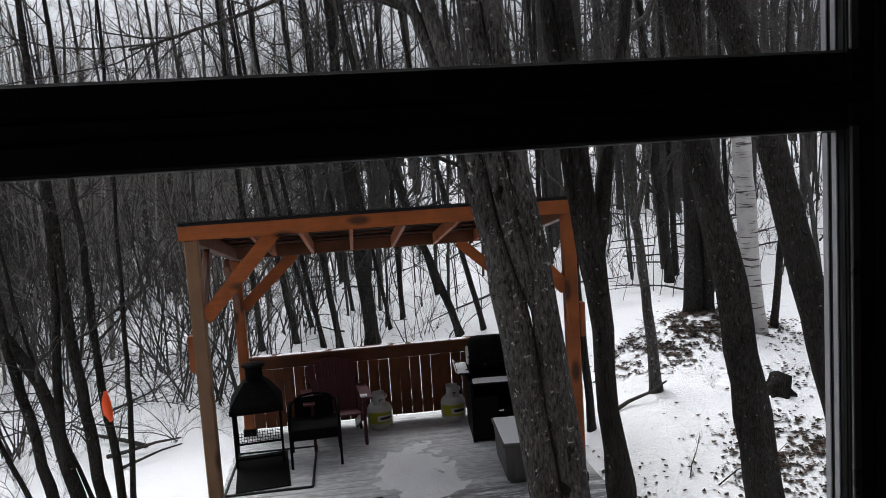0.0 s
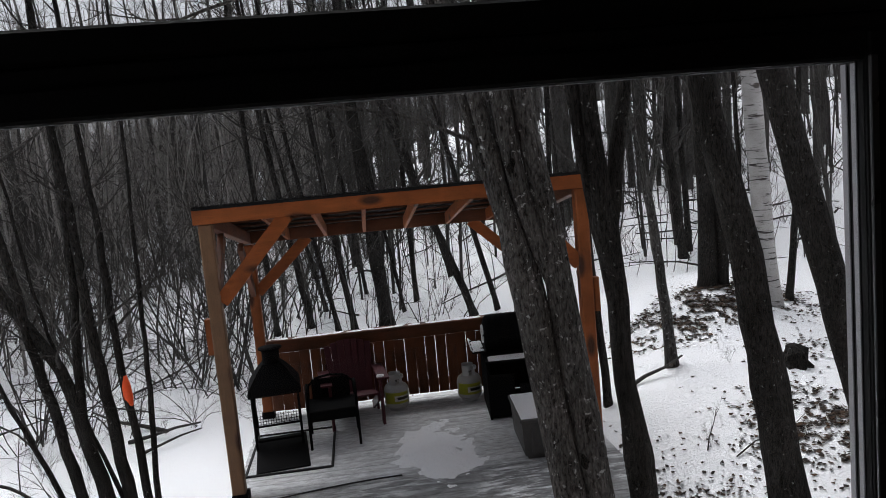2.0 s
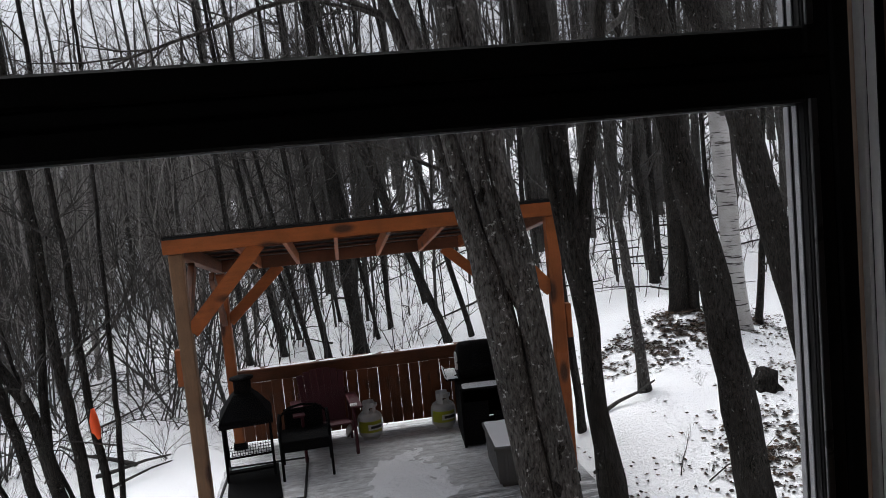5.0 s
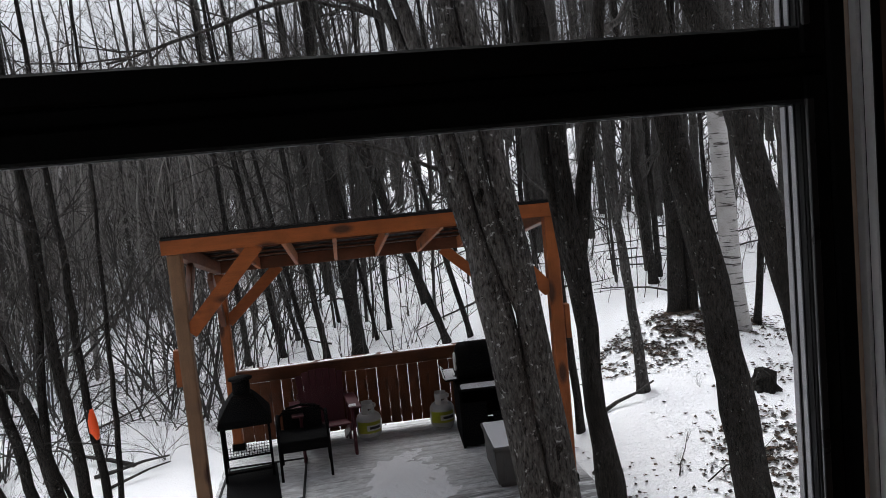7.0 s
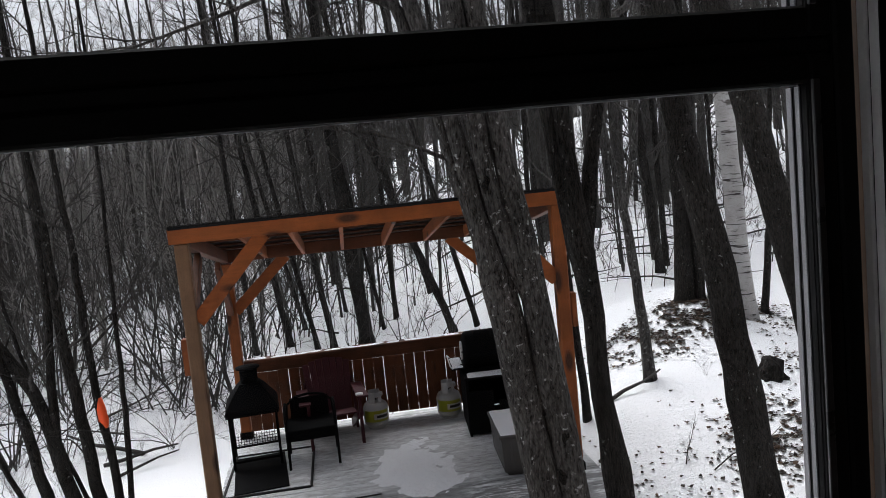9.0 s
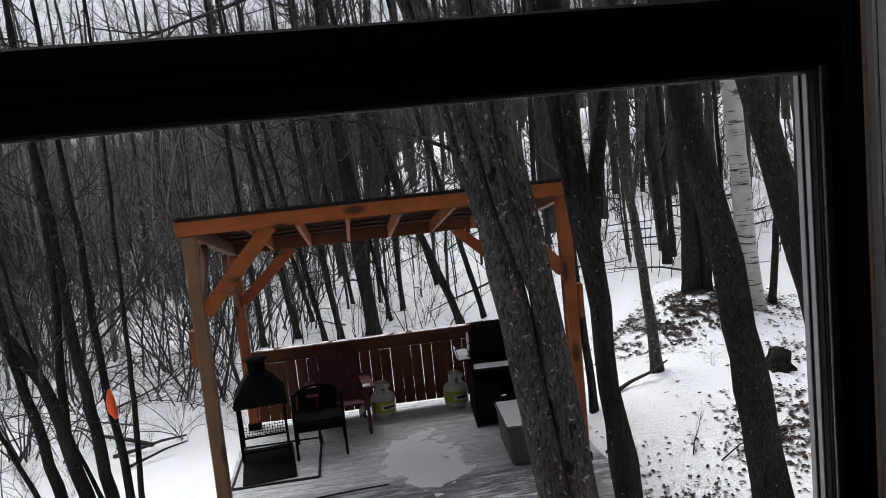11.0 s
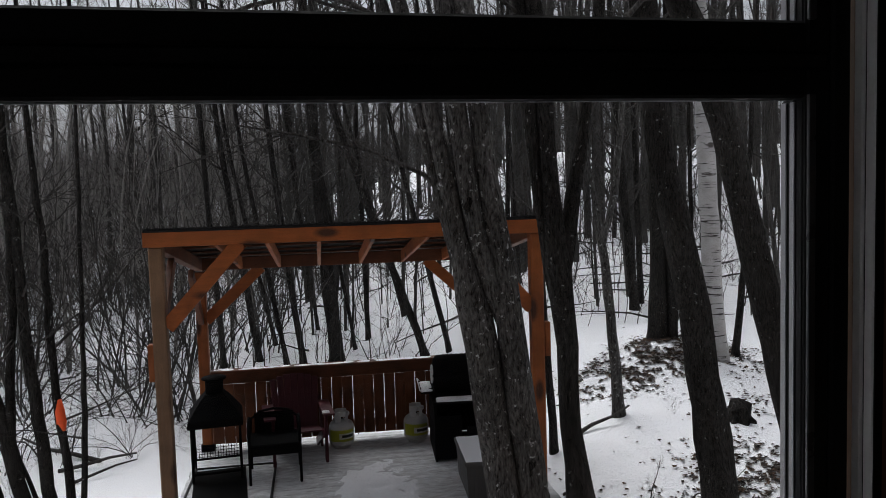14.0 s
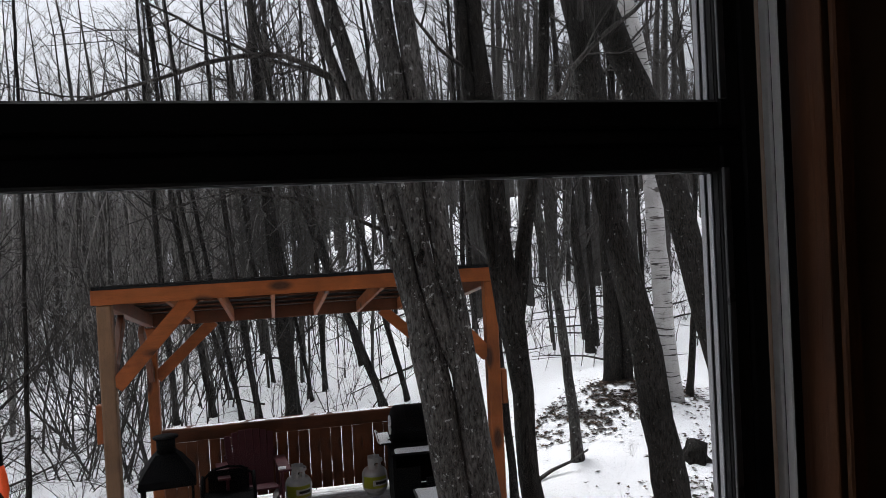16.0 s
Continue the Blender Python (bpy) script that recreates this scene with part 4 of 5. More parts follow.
def near_trees():
    build_tree("tree", [
        [(2.80, -2.46, -0.6, 0.150), (2.73, -2.42, 0.0, 0.126), (2.67, -2.42, 0.32, 0.122), (2.605, -2.42, 0.75, 0.118), (2.54, -2.42, 1.25, 0.110), (2.48, -2.42, 1.79, 0.112), (2.43, -2.42, 2.12, 0.106), (2.40, -2.42, 2.36, 0.109), (2.37, -2.42, 2.50, 0.096), (2.33, -2.42, 2.66, 0.071), (2.27, -2.42, 2.95, 0.057), (2.22, -2.41, 3.40, 0.051), (2.02, -2.36, 4.15, 0.050), (1.86, -2.32, 4.71, 0.048)],
        [(2.970, -2.52, -0.6, 0.151), (2.910, -2.46, 0.0, 0.119), (2.850, -2.46, 0.32, 0.106), (2.790, -2.46, 0.74, 0.101), (2.740, -2.46, 1.23, 0.101), (2.670, -2.46, 1.83, 0.094), (2.640, -2.46, 2.10, 0.093), (2.610, -2.46, 2.40, 0.085), (2.575, -2.46, 2.66, 0.080), (2.510, -2.46, 2.99, 0.073), (2.480, -2.46, 3.40, 0.067), (2.400, -2.44, 4.15, 0.064), (2.330, -2.42, 4.71, 0.061)],
        [(2.60, -2.45, 2.20, 0.049), (2.50, -2.46, 2.48, 0.061), (2.42, -2.46, 2.72, 0.061), (2.365, -2.46, 3.01, 0.057), (2.34, -2.46, 3.39, 0.062), (2.26, -2.42, 4.15, 0.062), (2.19, -2.40, 4.71, 0.061)],
        [(2.31, -2.36, 2.62, 0.040), (2.23, -2.36, 2.92, 0.036), (2.14, -2.36, 3.41, 0.036), (1.93, -2.32, 4.15, 0.036), (1.74, -2.30, 4.71, 0.034)]],
        "grey maple with several stems and lichen spots beside the deck", limbs=15, low=3.6, reach=2.4, seed=11, sides=20, wob=0.035, top=10, long_limbs=(
            (0.022, (2.05, -2.30, 4.1), (1.58, -2.27, 4.35), (1.23, -2.27, 4.33), (0.73, -2.31, 4.15), (0.2, -2.37, 4.0)),
            (0.016, (2.05, -2.29, 4.05), (1.78, -2.28, 4.24), (1.47, -2.27, 4.30), (1.17, -2.27, 4.44), (0.4, -2.31, 4.85)),
            (0.018, (2.22, -2.33, 3.15), (2.02, -2.30, 3.27), (1.74, -2.28, 3.38), (1.42, -2.27, 3.46), (0.9, -2.27, 3.56))),
        knots=((2.365, -2.50, 3.03, 0.045), (2.38, -2.49, 2.38, 0.065), (2.72, -2.53, 1.30, 0.055), (2.70, -2.54, 1.05, 0.04), (2.56, -2.49, 0.55, 0.05)))
    build_tree("tree", [
        [(3.40, -1.85, -0.5, 0.13), (3.30, -1.95, 0.0, 0.100), (3.28, -1.95, 0.46, 0.104), (3.26, -1.95, 0.78, 0.112), (3.235, -1.95, 0.97, 0.094), (3.20, -1.95, 1.29, 0.080), (3.18, -1.95, 1.62, 0.076), (3.18, -1.95, 1.95, 0.078), (3.15, -1.95, 2.24, 0.088), (3.115, -1.95, 2.56, 0.094), (3.08, -1.95, 2.93, 0.064), (3.06, -1.94, 3.40, 0.064), (2.95, -1.89, 4.83, 0.060)],
        [(3.14, -1.95, 2.45, 0.066), (3.175, -1.95, 2.66, 0.066), (3.22, -1.95, 2.92, 0.054), (3.30, -1.95, 3.38, 0.048), (3.45, -1.93, 4.22, 0.044)],
        [(3.10, -1.92, 2.30, 0.04), (3.04, -1.92, 2.64, 0.042), (3.01, -1.92, 2.94, 0.040), (2.96, -1.92, 3.39, 0.050), (2.89, -1.90, 4.2, 0.045)]],
        "dark forked maple growing at the deck's edge", limbs=10, low=3.8, reach=2.0, seed=12, sides=16, wob=0.04, bark=BARK_DARK, long_limbs=((0.03, (3.42, -1.9, 4.0), (3.75, -1.5, 4.22), (3.95, -1.4, 4.48), (4.17, -1.38, 4.69), (4.5, -1.55, 4.97), (5.2, -1.7, 5.5)),),
        knots=((3.31, -2.01, 0.80, 0.06), (3.12, -2.01, 2.50, 0.045), (3.22, -2.0, 0.1, 0.05)))
    build_tree("tree", [[(4.84, -1.31, -0.53, 0.165), (4.82, -1.04, 0.7, 0.150), (4.66, -1.0, 2.03, 0.132), (4.50, -0.96, 2.8, 0.125), (4.36, -0.93, 3.56, 0.115), (4.32, -0.93, 4.26, 0.114), (4.17, -0.89, 5.17, 0.11)]],
               "straight grey maple trunk standing in the snow", limbs=8, low=4.6, reach=2.4, seed=13, sides=14, bark=BARK_DARK)
    build_tree("birch_tree", [[(7.53, 3.76, 0.30, 0.155), (7.43, 3.78, 2.05, 0.144), (7.37, 3.79, 3.66, 0.136), (7.29, 3.81, 5.71, 0.135), (7.08, 3.86, 6.69, 0.125)]],
               "white birch trunk with dark bands", "birch", BIRCH, 12, 8, 7, 2.4, 14, 14, 0.02)
    build_tree("tree", [[(6.46, -0.20, -0.35, 0.195), (6.20, -0.10, 0.82, 0.165), (5.90, -0.10, 1.99, 0.150), (5.70, -0.05, 2.85, 0.142), (5.58, 0.02, 3.54, 0.142), (5.33, 0.09, 4.43, 0.146), (4.90, 0.2, 5.52, 0.14)]],
               "leaning grey maple on the snowy bank", limbs=8, low=4.8, reach=2.6, seed=15, sides=14, top=10, bark=BARK_DARK)
    build_tree("sapling", [[(5.32, 2.34, 0.07, 0.082), (5.24, 2.37, 1.23, 0.068), (5.14, 2.40, 2.44, 0.058), (5.02, 2.38, 3.0, 0.035), (4.85, 2.35, 3.9, 0.028)], [(5.15, 2.40, 2.38, 0.045), (5.28, 2.36, 2.9, 0.045), (5.38, 2.35, 3.64, 0.042)]],
               "slim forked maple sapling on the bank", "sapling", BARK, 8, 8, 3.2, 1.5, 16, 10)
    build_tree("tree", [[(6.79, 4.33, 0.40, 0.165), (6.83, 4.32, 1.69, 0.125), (6.80, 4.34, 3.17, 0.115), (6.78, 4.35, 3.82, 0.11)]],
               "thick dark maple on the leafy mound", limbs=12, low=4.5, seed=17, bark=BARK_DARK, top=13)
    build_tree("tree", [[(7.02, 4.26, 0.42, 0.095), (7.01, 4.25, 1.68, 0.083), (6.99, 4.26, 3.16, 0.073)]], "slim dark maple on the leafy mound", limbs=8, low=4.5, seed=18, bark=BARK_DARK, top=11)
    build_tree("tree", [[(7.94, 3.96, 0.36, 0.057), (8.07, 3.93, 1.64, 0.051)]], "slim dark maple on the leafy mound", limbs=6, low=2.5, seed=19, bark=BARK_DARK, top=7, reach=1.2)
    build_tree("tree", [[(4.25, 1.83, -0.1, 0.052), (4.15, 1.84, 1.56, 0.048), (4.09, 1.85, 2.54, 0.044)]], "slim dark trunk behind the pavilion post", limbs=8, low=2.6, seed=20, bark=BARK_DARK, top=8, reach=1.4)
    # the clump at the low side of the deck
    clump = [
        [(-1.37, 0.33, -0.90, 0.075), (-1.49, 0.33, -0.30, 0.064), (-1.58, 0.33, 0.16, 0.057), (-1.72, 0.33, 1.05, 0.050), (-1.85, 0.33, 1.76, 0.044), (-1.89, 0.33, 2.39, 0.042), (-2.02, 0.33, 3.0, 0.036)],
        [(-1.23, 0.36, -0.90, 0.084), (-1.32, 0.36, -0.09, 0.073), (-1.48, 0.36, 0.78, 0.064), (-1.55, 0.36, 1.34, 0.058), (-1.72, 0.36, 1.65, 0.054), (-1.93, 0.36, 1.98, 0.050), (-2.3, 0.36, 2.7, 0.04)],
        [(-1.42, 0.30, -0.88, 0.036), (-1.64, 0.30, -0.19, 0.031), (-1.83, 0.30, 0.41, 0.027), (-2.03, 0.30, 0.93, 0.023), (-2.21, 0.30, 1.47, 0.020), (-2.4, 0.30, 2.1, 0.016)],
        [(-1.10, 0.40, -0.55, 0.03), (-1.20, 0.42, -0.03, 0.025), (-1.42, 0.42, 0.69, 0.021), (-1.60, 0.42, 1.36, 0.018), (-1.74, 0.42, 1.95, 0.016)],
        [(-1.47, 0.36, 0.75, 0.045), (-1.44, 0.36, 1.5, 0.042), (-1.36, 0.34, 2.3, 0.038), (-1.34, 0.32, 3.32, 0.035), (-1.36, 0.32, 3.85, 0.033)]]
    build_tree("tree", clump, "clump of slim dark maple stems in the snow", limbs=30, low=0.3, reach=1.3, seed=21, sides=10, top=6.5, bark=BARK_DARK, long_limbs=(
        (0.022, (-1.50, 0.28, -0.12), (-1.88, 0.28, 0.12), (-2.42, 0.28, 0.43), (-3.1, 0.30, 0.7)),
        (0.016, (-1.48, 0.28, -0.30), (-1.65, 0.28, -0.13), (-2.21, 0.28, -0.04), (-2.7, 0.28, -0.08))))
    marked = build_tree("tree", [
        [(-0.97, 0.32, -0.90, 0.052), (-0.95, 0.32, 0.19, 0.041), (-1.01, 0.32, 0.97, 0.039), (-1.06, 0.32, 1.86, 0.036), (-1.06, 0.32, 2.68, 0.032), (-1.12, 0.32, 3.65, 0.026)],
        [(-1.00, 0.33, -0.90, 0.068), (-1.15, 0.33, 0.31, 0.060), (-1.20, 0.33, 1.08, 0.055), (-1.27, 0.33, 1.88, 0.048), (-1.29, 0.33, 2.80, 0.042), (-1.34, 0.33, 3.62, 0.034)],
        [(-0.88, 0.30, -0.90, 0.042), (-0.86, 0.30, 0.12, 0.031), (-0.79, 0.30, 1.11, 0.027), (-0.77, 0.30, 1.90, 0.022), (-0.73, 0.30, 2.79, 0.018), (-0.71, 0.30, 3.55, 0.016)]],
        "slim dark maple stems, one with an orange paint mark", limbs=18, low=0.8, reach=1.2, seed=22, sides=10, top=6.5, bark=BARK_DARK)
    base = marked.matrix_world.translation
    line = np.array([(-0.990, 0.308, 0.98), (-0.997, 0.306, 1.06), (-1.008, 0.306, 1.18), (-1.016, 0.310, 1.28)]) - np.array(base)
    part("paint_mark", Geo().tube(line, (0.026, 0.043, 0.042, 0.026), 10, True, 0.05, np.random.default_rng(3)), RIBBON, marked, "bright orange paint mark")


near_trees()


def middle_trees():
    """Trees told apart behind the pavilion: foot, lean, radius."""
    rows = (
        (8.08, 8.15, -0.09, 0.12), (8.40, 8.56, -0.03, 0.085), (1.18, 14.83, -0.08, 0.125), (1.77, 8.94, -0.07, 0.185), (2.51, 10.11, -0.02, 0.07),
        (3.50, 7.76, -0.36, 0.095), (3.44, 10.83, -0.27, 0.06), (3.93, 7.48, -0.24, 0.065), (1.06, 8.94, -0.11, 0.08), (0.73, 9.04, -0.17, 0.065),
        (0.15, 9.36, -0.14, 0.085), (-0.56, 9.10, -0.05, 0.07), (4.29, 7.12, -0.16, 0.062),
         (11.21, 19.45, -0.1, 0.10), (7.27, 4.01, -0.02, 0.045), (5.6, 9.4, 0.03, 0.07), (2.2, 9.6, -0.16, 0.05), (0.45, 10.4, -0.2, 0.06), (4.7, 9.0, -0.1, 0.055), (1.4, 11.5, -0.12, 0.05), (6.3, 11.0, -0.05, 0.09), (9.5, 9.8, -0.04, 0.11))
    for k, (x, y, lean, r) in enumerate(rows):
        z = float(height(x, y))
        r *= 0.85
        build_tree("tree", [[(x, y, z, r), (x + lean * 2.2, y, z + 2.2, r * 0.9), (x + lean * 4.6, y, z + 4.8, r * 0.78)]],
                   ("slim" if r < 0.09 else "tall") + " dark bare maple in the snowy woods", limbs=22, low=z + 1.6, reach=1.7, seed=100 + k, sides=8, top=z + 10.5, bark=BARK_DARK, group="bare trees behind the pavilion")


middle_trees()


def tree_kind(seed, tall, r, limbs, depth=2):
    """One bare tree as arrays, for the woods."""
    rng = np.random.default_rng(seed)
    g = Geo()
    top = np.array((rng.normal(0, 0.7), rng.normal(0, 0.7), tall))
    mid = np.array((rng.normal(0, 0.2), rng.normal(0, 0.2), tall * 0.5))
    line = bend([(0, 0, -0.3, r * 1.15), (*mid, r * 0.75), (*top, 0.012)], 9, rng, 0.03)
    g.tube(line[:, :3], line[:, 3], 6, False)
    branches(g, rng, line, tall * 0.16, limbs, tall * 0.19, depth, 3)
    return np.concatenate(g.v), np.array(g.f, dtype=object)


def sapling_kind(seed, tall, r):
    """One slim bare sapling as arrays."""
    rng = np.random.default_rng(seed)
    g = Geo()
    line = bend([(0, 0, -0.2, r * 1.1), (rng.normal(0, 0.25), rng.normal(0, 0.25), tall * 0.5, r * 0.75), (rng.normal(0, 0.8), rng.normal(0, 0.8), tall, 0.006)], 7, rng, 0.03)
    g.tube(line[:, :3], line[:, 3], 4, False)
    branches(g, rng, line, tall * 0.12, 9, tall * 0.24, 1, 3)
    return np.concatenate(g.v), np.array(g.f, dtype=object)


def far_ridge():
    """The wooded ridge that closes the view, far behind the trees."""
    rng = np.random.default_rng(77)
    n = 900
    a = np.radians(np.linspace(-75, 80, n))
    top = 9.0 + 1.6 * np.sin(a * 5 + 1) + 1.0 * np.sin(a * 13) + 1.1 * rng.standard_normal(n) - 2.5 * smooth(0.05, 0.5, a) - 3.0 * smooth(0.2, 0.6, -a)
    v = []
    for r, k in ((118, 0.0), (120, 0.45), (123, 0.8), (126, 1.0)):
        v += [(1.4 + r * math.sin(t), -7.2 + r * math.cos(t), 1.5 + h * k) for t, h in zip(a, top)]
    f = [(j * n + i, j * n + i + 1, (j + 1) * n + i + 1, (j + 1) * n + i) for j in range(3) for i in range(n - 1)]
    solid("backdrop", Geo().add(v, f), RIDGE, "far grey-brown wooded ridge", "ridge", "structure")


far_ridge()


def shrub_kind(seed):
    """A low many-stemmed thicket as arrays."""
    rng = np.random.default_rng(seed)
    g = Geo()
    for _ in range(7):
        a = rng.uniform(0, 2 * np.pi)
        d = np.array((0.45 * math.cos(a), 0.45 * math.sin(a), 1.0))
        shoot(g, rng, (rng.normal(0, 0.2), rng.normal(0, 0.2), -0.1), d / np.linalg.norm(d), rng.uniform(1.6, 3.4), rng.uniform(0.012, 0.022), 2, 4, 0.1)
    return np.concatenate(g.v), np.array(g.f, dtype=object)


def brush_kind(seed):
    """A bushy clump of long arching twigs as arrays."""
    rng = np.random.default_rng(seed)
    g = Geo()
    for _ in range(6):
        a = rng.uniform(0, 2 * np.pi)
        lean = rng.uniform(0.25, 0.9)
        n, q = 8, np.array((rng.normal(0, 0.25), rng.normal(0, 0.25), -0.1))
        d = np.array((lean * math.cos(a), lean * math.sin(a), 1.0))
        pts, tall = [q], rng.uniform(3.0, 6.5)
        for k in range(n - 1):
            d = d / np.linalg.norm(d) + np.array((0.16 * lean * math.cos(a), 0.16 * lean * math.sin(a), -0.10 * lean)) + rng.normal(0, 0.06, 3)
            q = q + d / np.linalg.norm(d) * tall / (n - 1)
            pts.append(q)
        g.tube(pts, np.linspace(rng.uniform(0.016, 0.034), 0.004, n), 4, False)
        for _ in range(11):
            i = rng.integers(2, n)
            side = rng.standard_normal(3) * np.array((1, 1, 0.45))
            dd = (pts[i] - pts[i - 1]) / np.linalg.norm(pts[i] - pts[i - 1]) + 0.8 * side / np.linalg.norm(side)
            shoot(g, rng, pts[i], dd / np.linalg.norm(dd), rng.uniform(0.8, 1.9), 0.008, 1, 3, -0.05)
    return np.concatenate(g.v), np.array(g.f, dtype=object)


def scatter(name, kinds, spots, material, label, category):
    """Many turned and scaled copies in one mesh."""
    vs, fs, n = [], [], 0
    for k, x, y, turn, size in spots:
        v, f = kinds[k]
        c, s = math.cos(turn), math.sin(turn)
        w = v * size
        w = np.stack([w[:, 0] * c - w[:, 1] * s + x, w[:, 0] * s + w[:, 1] * c + y, w[:, 2] + float(height(x, y))], 1)
        vs.append(w)
        fs.append((np.array(f.tolist()) + n))
        n += len(v)
    v, f = np.concatenate(vs), np.concatenate(fs)
    me = bpy.data.meshes.new(name)
    me.vertices.add(len(v))
    me.vertices.foreach_set("co", v.ravel())
    me.loops.add(f.size)
    me.loops.foreach_set("vertex_index", f.ravel().astype(np.int32))
    me.polygons.add(len(f))
    me.polygons.foreach_set("loop_start", np.arange(0, f.size, 4, dtype=np.int32))
    me.polygons.foreach_set("use_smooth", np.ones(len(f), dtype=bool))
    me.materials.append(material)
    me.update(calc_edges=True)
    me.validate()
    return tagged(new(name, me), label, category, "", "stuff")


def woods():
    rng = np.random.default_rng(5)
    sizes = ((12, 0.12, 14), (13, 0.15, 14), (9, 0.06, 16), (11, 0.09, 16), (14, 0.14, 13), (8, 0.045, 17), (10, 0.06, 16), (12, 0.08, 15))
    kinds = [tree_kind(300 + k, *s) for k, s in enumerate(sizes)] + [tree_kind(330 + k, t, r, n + 8, 1) for k, (t, r, n) in enumerate(sizes)]
    spots = []
    while len(spots) < 270:
        d = 20 + 75 * rng.uniform() ** 1.1
        a = radians(rng.uniform(-33, 45))
        x, y = 1.4 + d * math.sin(a), -7.2 + d * math.cos(a)
        if d < 30 and -0.5 < x < 6.5:
            continue
        if a < radians(-4) and d < 26:
            continue
        if radians(0) < a < radians(9) and d > 44 and rng.uniform() < 0.7:
            continue
        if a < radians(-12) and rng.uniform() < 0.55:
            continue
        k = rng.integers(0, len(sizes))
        if a < 0 and rng.uniform() < 0.6:
            k = (2, 5, 6)[rng.integers(0, 3)]
        k += len(sizes) if d > 42 else 0
        spots.append((k, x, y, rng.uniform(0, 6.28), rng.uniform(0.85, 1.35) * (0.72 if a < radians(-8) else 1.0)))
    for _ in range(30):
        d, a = rng.uniform(24, 46), radians(rng.uniform(-28, -2))
        spots.append((rng.choice((0, 3, 5, 6, 7)), 1.4 + d * math.sin(a), -7.2 + d * math.cos(a), rng.uniform(0, 6.28), rng.uniform(0.9, 1.2)))
    for _ in range(28):
        d, a = rng.uniform(24, 44), radians(rng.uniform(9, 43))
        spots.append((rng.integers(0, len(sizes)) + (len(sizes) if d > 30 else 0), 1.4 + d * math.sin(a), -7.2 + d * math.cos(a), rng.uniform(0, 6.28), rng.uniform(0.8, 1.2)))
    scatter("woods", kinds, spots, BARK_FAR, "bare grey-brown maple woods on the snowy hillside", "woods")
    thin = [sapling_kind(500 + k, t, r) for k, (t, r) in enumerate(((7, 0.03), (6, 0.022), (8, 0.04), (9, 0.05), (7.5, 0.035), (5, 0.018)))]
    spots = []
    while len(spots) < 880:
        d = 17 + 62 * rng.uniform() ** 1.15
        a = radians(rng.uniform(-33, 44))
        x, y = 1.4 + d * math.sin(a), -7.2 + d * math.cos(a)
        if d < 27 and 0.5 < x < 7 and rng.uniform() < 0.35 or d < 22 and x > 7 and rng.uniform() < 0.6:
            continue
        if a < radians(-4) and rng.uniform() < 0.42 or a > radians(3) and rng.uniform() < 0.66:
            continue
        if radians(0) < a < radians(8) and d > 40 and rng.uniform() < 0.6:
            continue
        spots.append((rng.integers(0, 6), x, y, rng.uniform(0, 6.28), rng.uniform(0.75, 1.2)))
    # The same saplings, left of the view, brightened through a paler colour.
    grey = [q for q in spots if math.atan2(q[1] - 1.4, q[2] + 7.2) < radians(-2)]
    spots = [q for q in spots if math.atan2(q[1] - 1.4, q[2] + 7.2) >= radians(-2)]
    scatter("grey_saplings", thin, grey, TWIG, "slim bare saplings in the woods, brightened by a paler colour", "saplings")
    scatter("undergrowth", thin, spots, BARK_FAR, "dense slim bare saplings filling the woods", "saplings")
    kinds = [shrub_kind(400 + k) for k in range(6)]
    spots = []
    while len(spots) < 210:
        x, y = rng.uniform(-19, 0.2), rng.uniform(4.0, 27)
        if y < 3.8 + 0.75 * (x + 3.5) or x > -0.5 and y < 9:
            continue
        spots.append((rng.integers(0, 6), x, y, rng.uniform(0, 6.28), rng.uniform(0.55, 1.25)))
    for x, y, s in ((6.0, 2.1, 0.16), (5.2, 0.9, 0.13), (4.9, 0.4, 0.15), (7.4, 1.9, 0.2), (5.9, 0.2, 0.12), (-2.4, 2.6, 0.22), (-3.2, 3.6, 0.3), (-1.0, 1.75, 0.14), (-4.2, 2.2, 0.25)):
        spots.append((rng.integers(0, 6), x, y, rng.uniform(0, 6.28), s * 0.5))
    for _ in range(45):
        spots.append((rng.integers(0, 6), rng.uniform(-6, -1.3), rng.uniform(-1.5, 5.5), rng.uniform(0, 6.28), rng.uniform(0.07, 0.2)))
    for _ in range(110):
        spots.append((rng.integers(0, 6), rng.uniform(-0.5, 16), rng.uniform(6.8, 26), rng.uniform(0, 6.28), rng.uniform(0.18, 0.5)))
    scatter("thicket", kinds, spots, BARK_FAR, "tangle of bare shrubs and saplings in the snow", "thicket")
    kinds = [brush_kind(600 + k) for k in range(7)]
    spots = []
    while len(spots) < 46:
        d = 25 + 20 * rng.uniform() ** 1.1
        a = radians(rng.uniform(-28, -4) if rng.uniform() < 0.85 else rng.uniform(-4, 40))
        x, y = 1.4 + d * math.sin(a), -7.2 + d * math.cos(a)
        if a > radians(-4) and d < 36 or a > radians(-12) and d < 23:
            continue
        spots.append((rng.integers(0, 7), x, y, rng.uniform(0, 6.28), rng.uniform(0.7, 1.35)))
    scatter("brush", kinds, spots, TWIG, "grey tangle of long arching bare twigs", "brush")
    spots = []
    while len(spots) < 36:
        x, y = rng.uniform(-12, -0.4), rng.uniform(3.8, 13.5)
        if y < 4.0 + 0.5 * (x + 3.5):
            continue
        spots.append((rng.integers(0, 7), x, y, rng.uniform(0, 6.28), rng.uniform(0.28, 0.58)))
    scatter("low_brush", kinds, spots, BARK_FAR, "low dark tangle of leaning twigs in the snow", "brush")
    thin = [sapling_kind(700 + k, t, r) for k, (t, r) in enumerate(((2.4, 0.014), (1.6, 0.010), (3.4, 0.018), (1.2, 0.008)))]
    spots = []
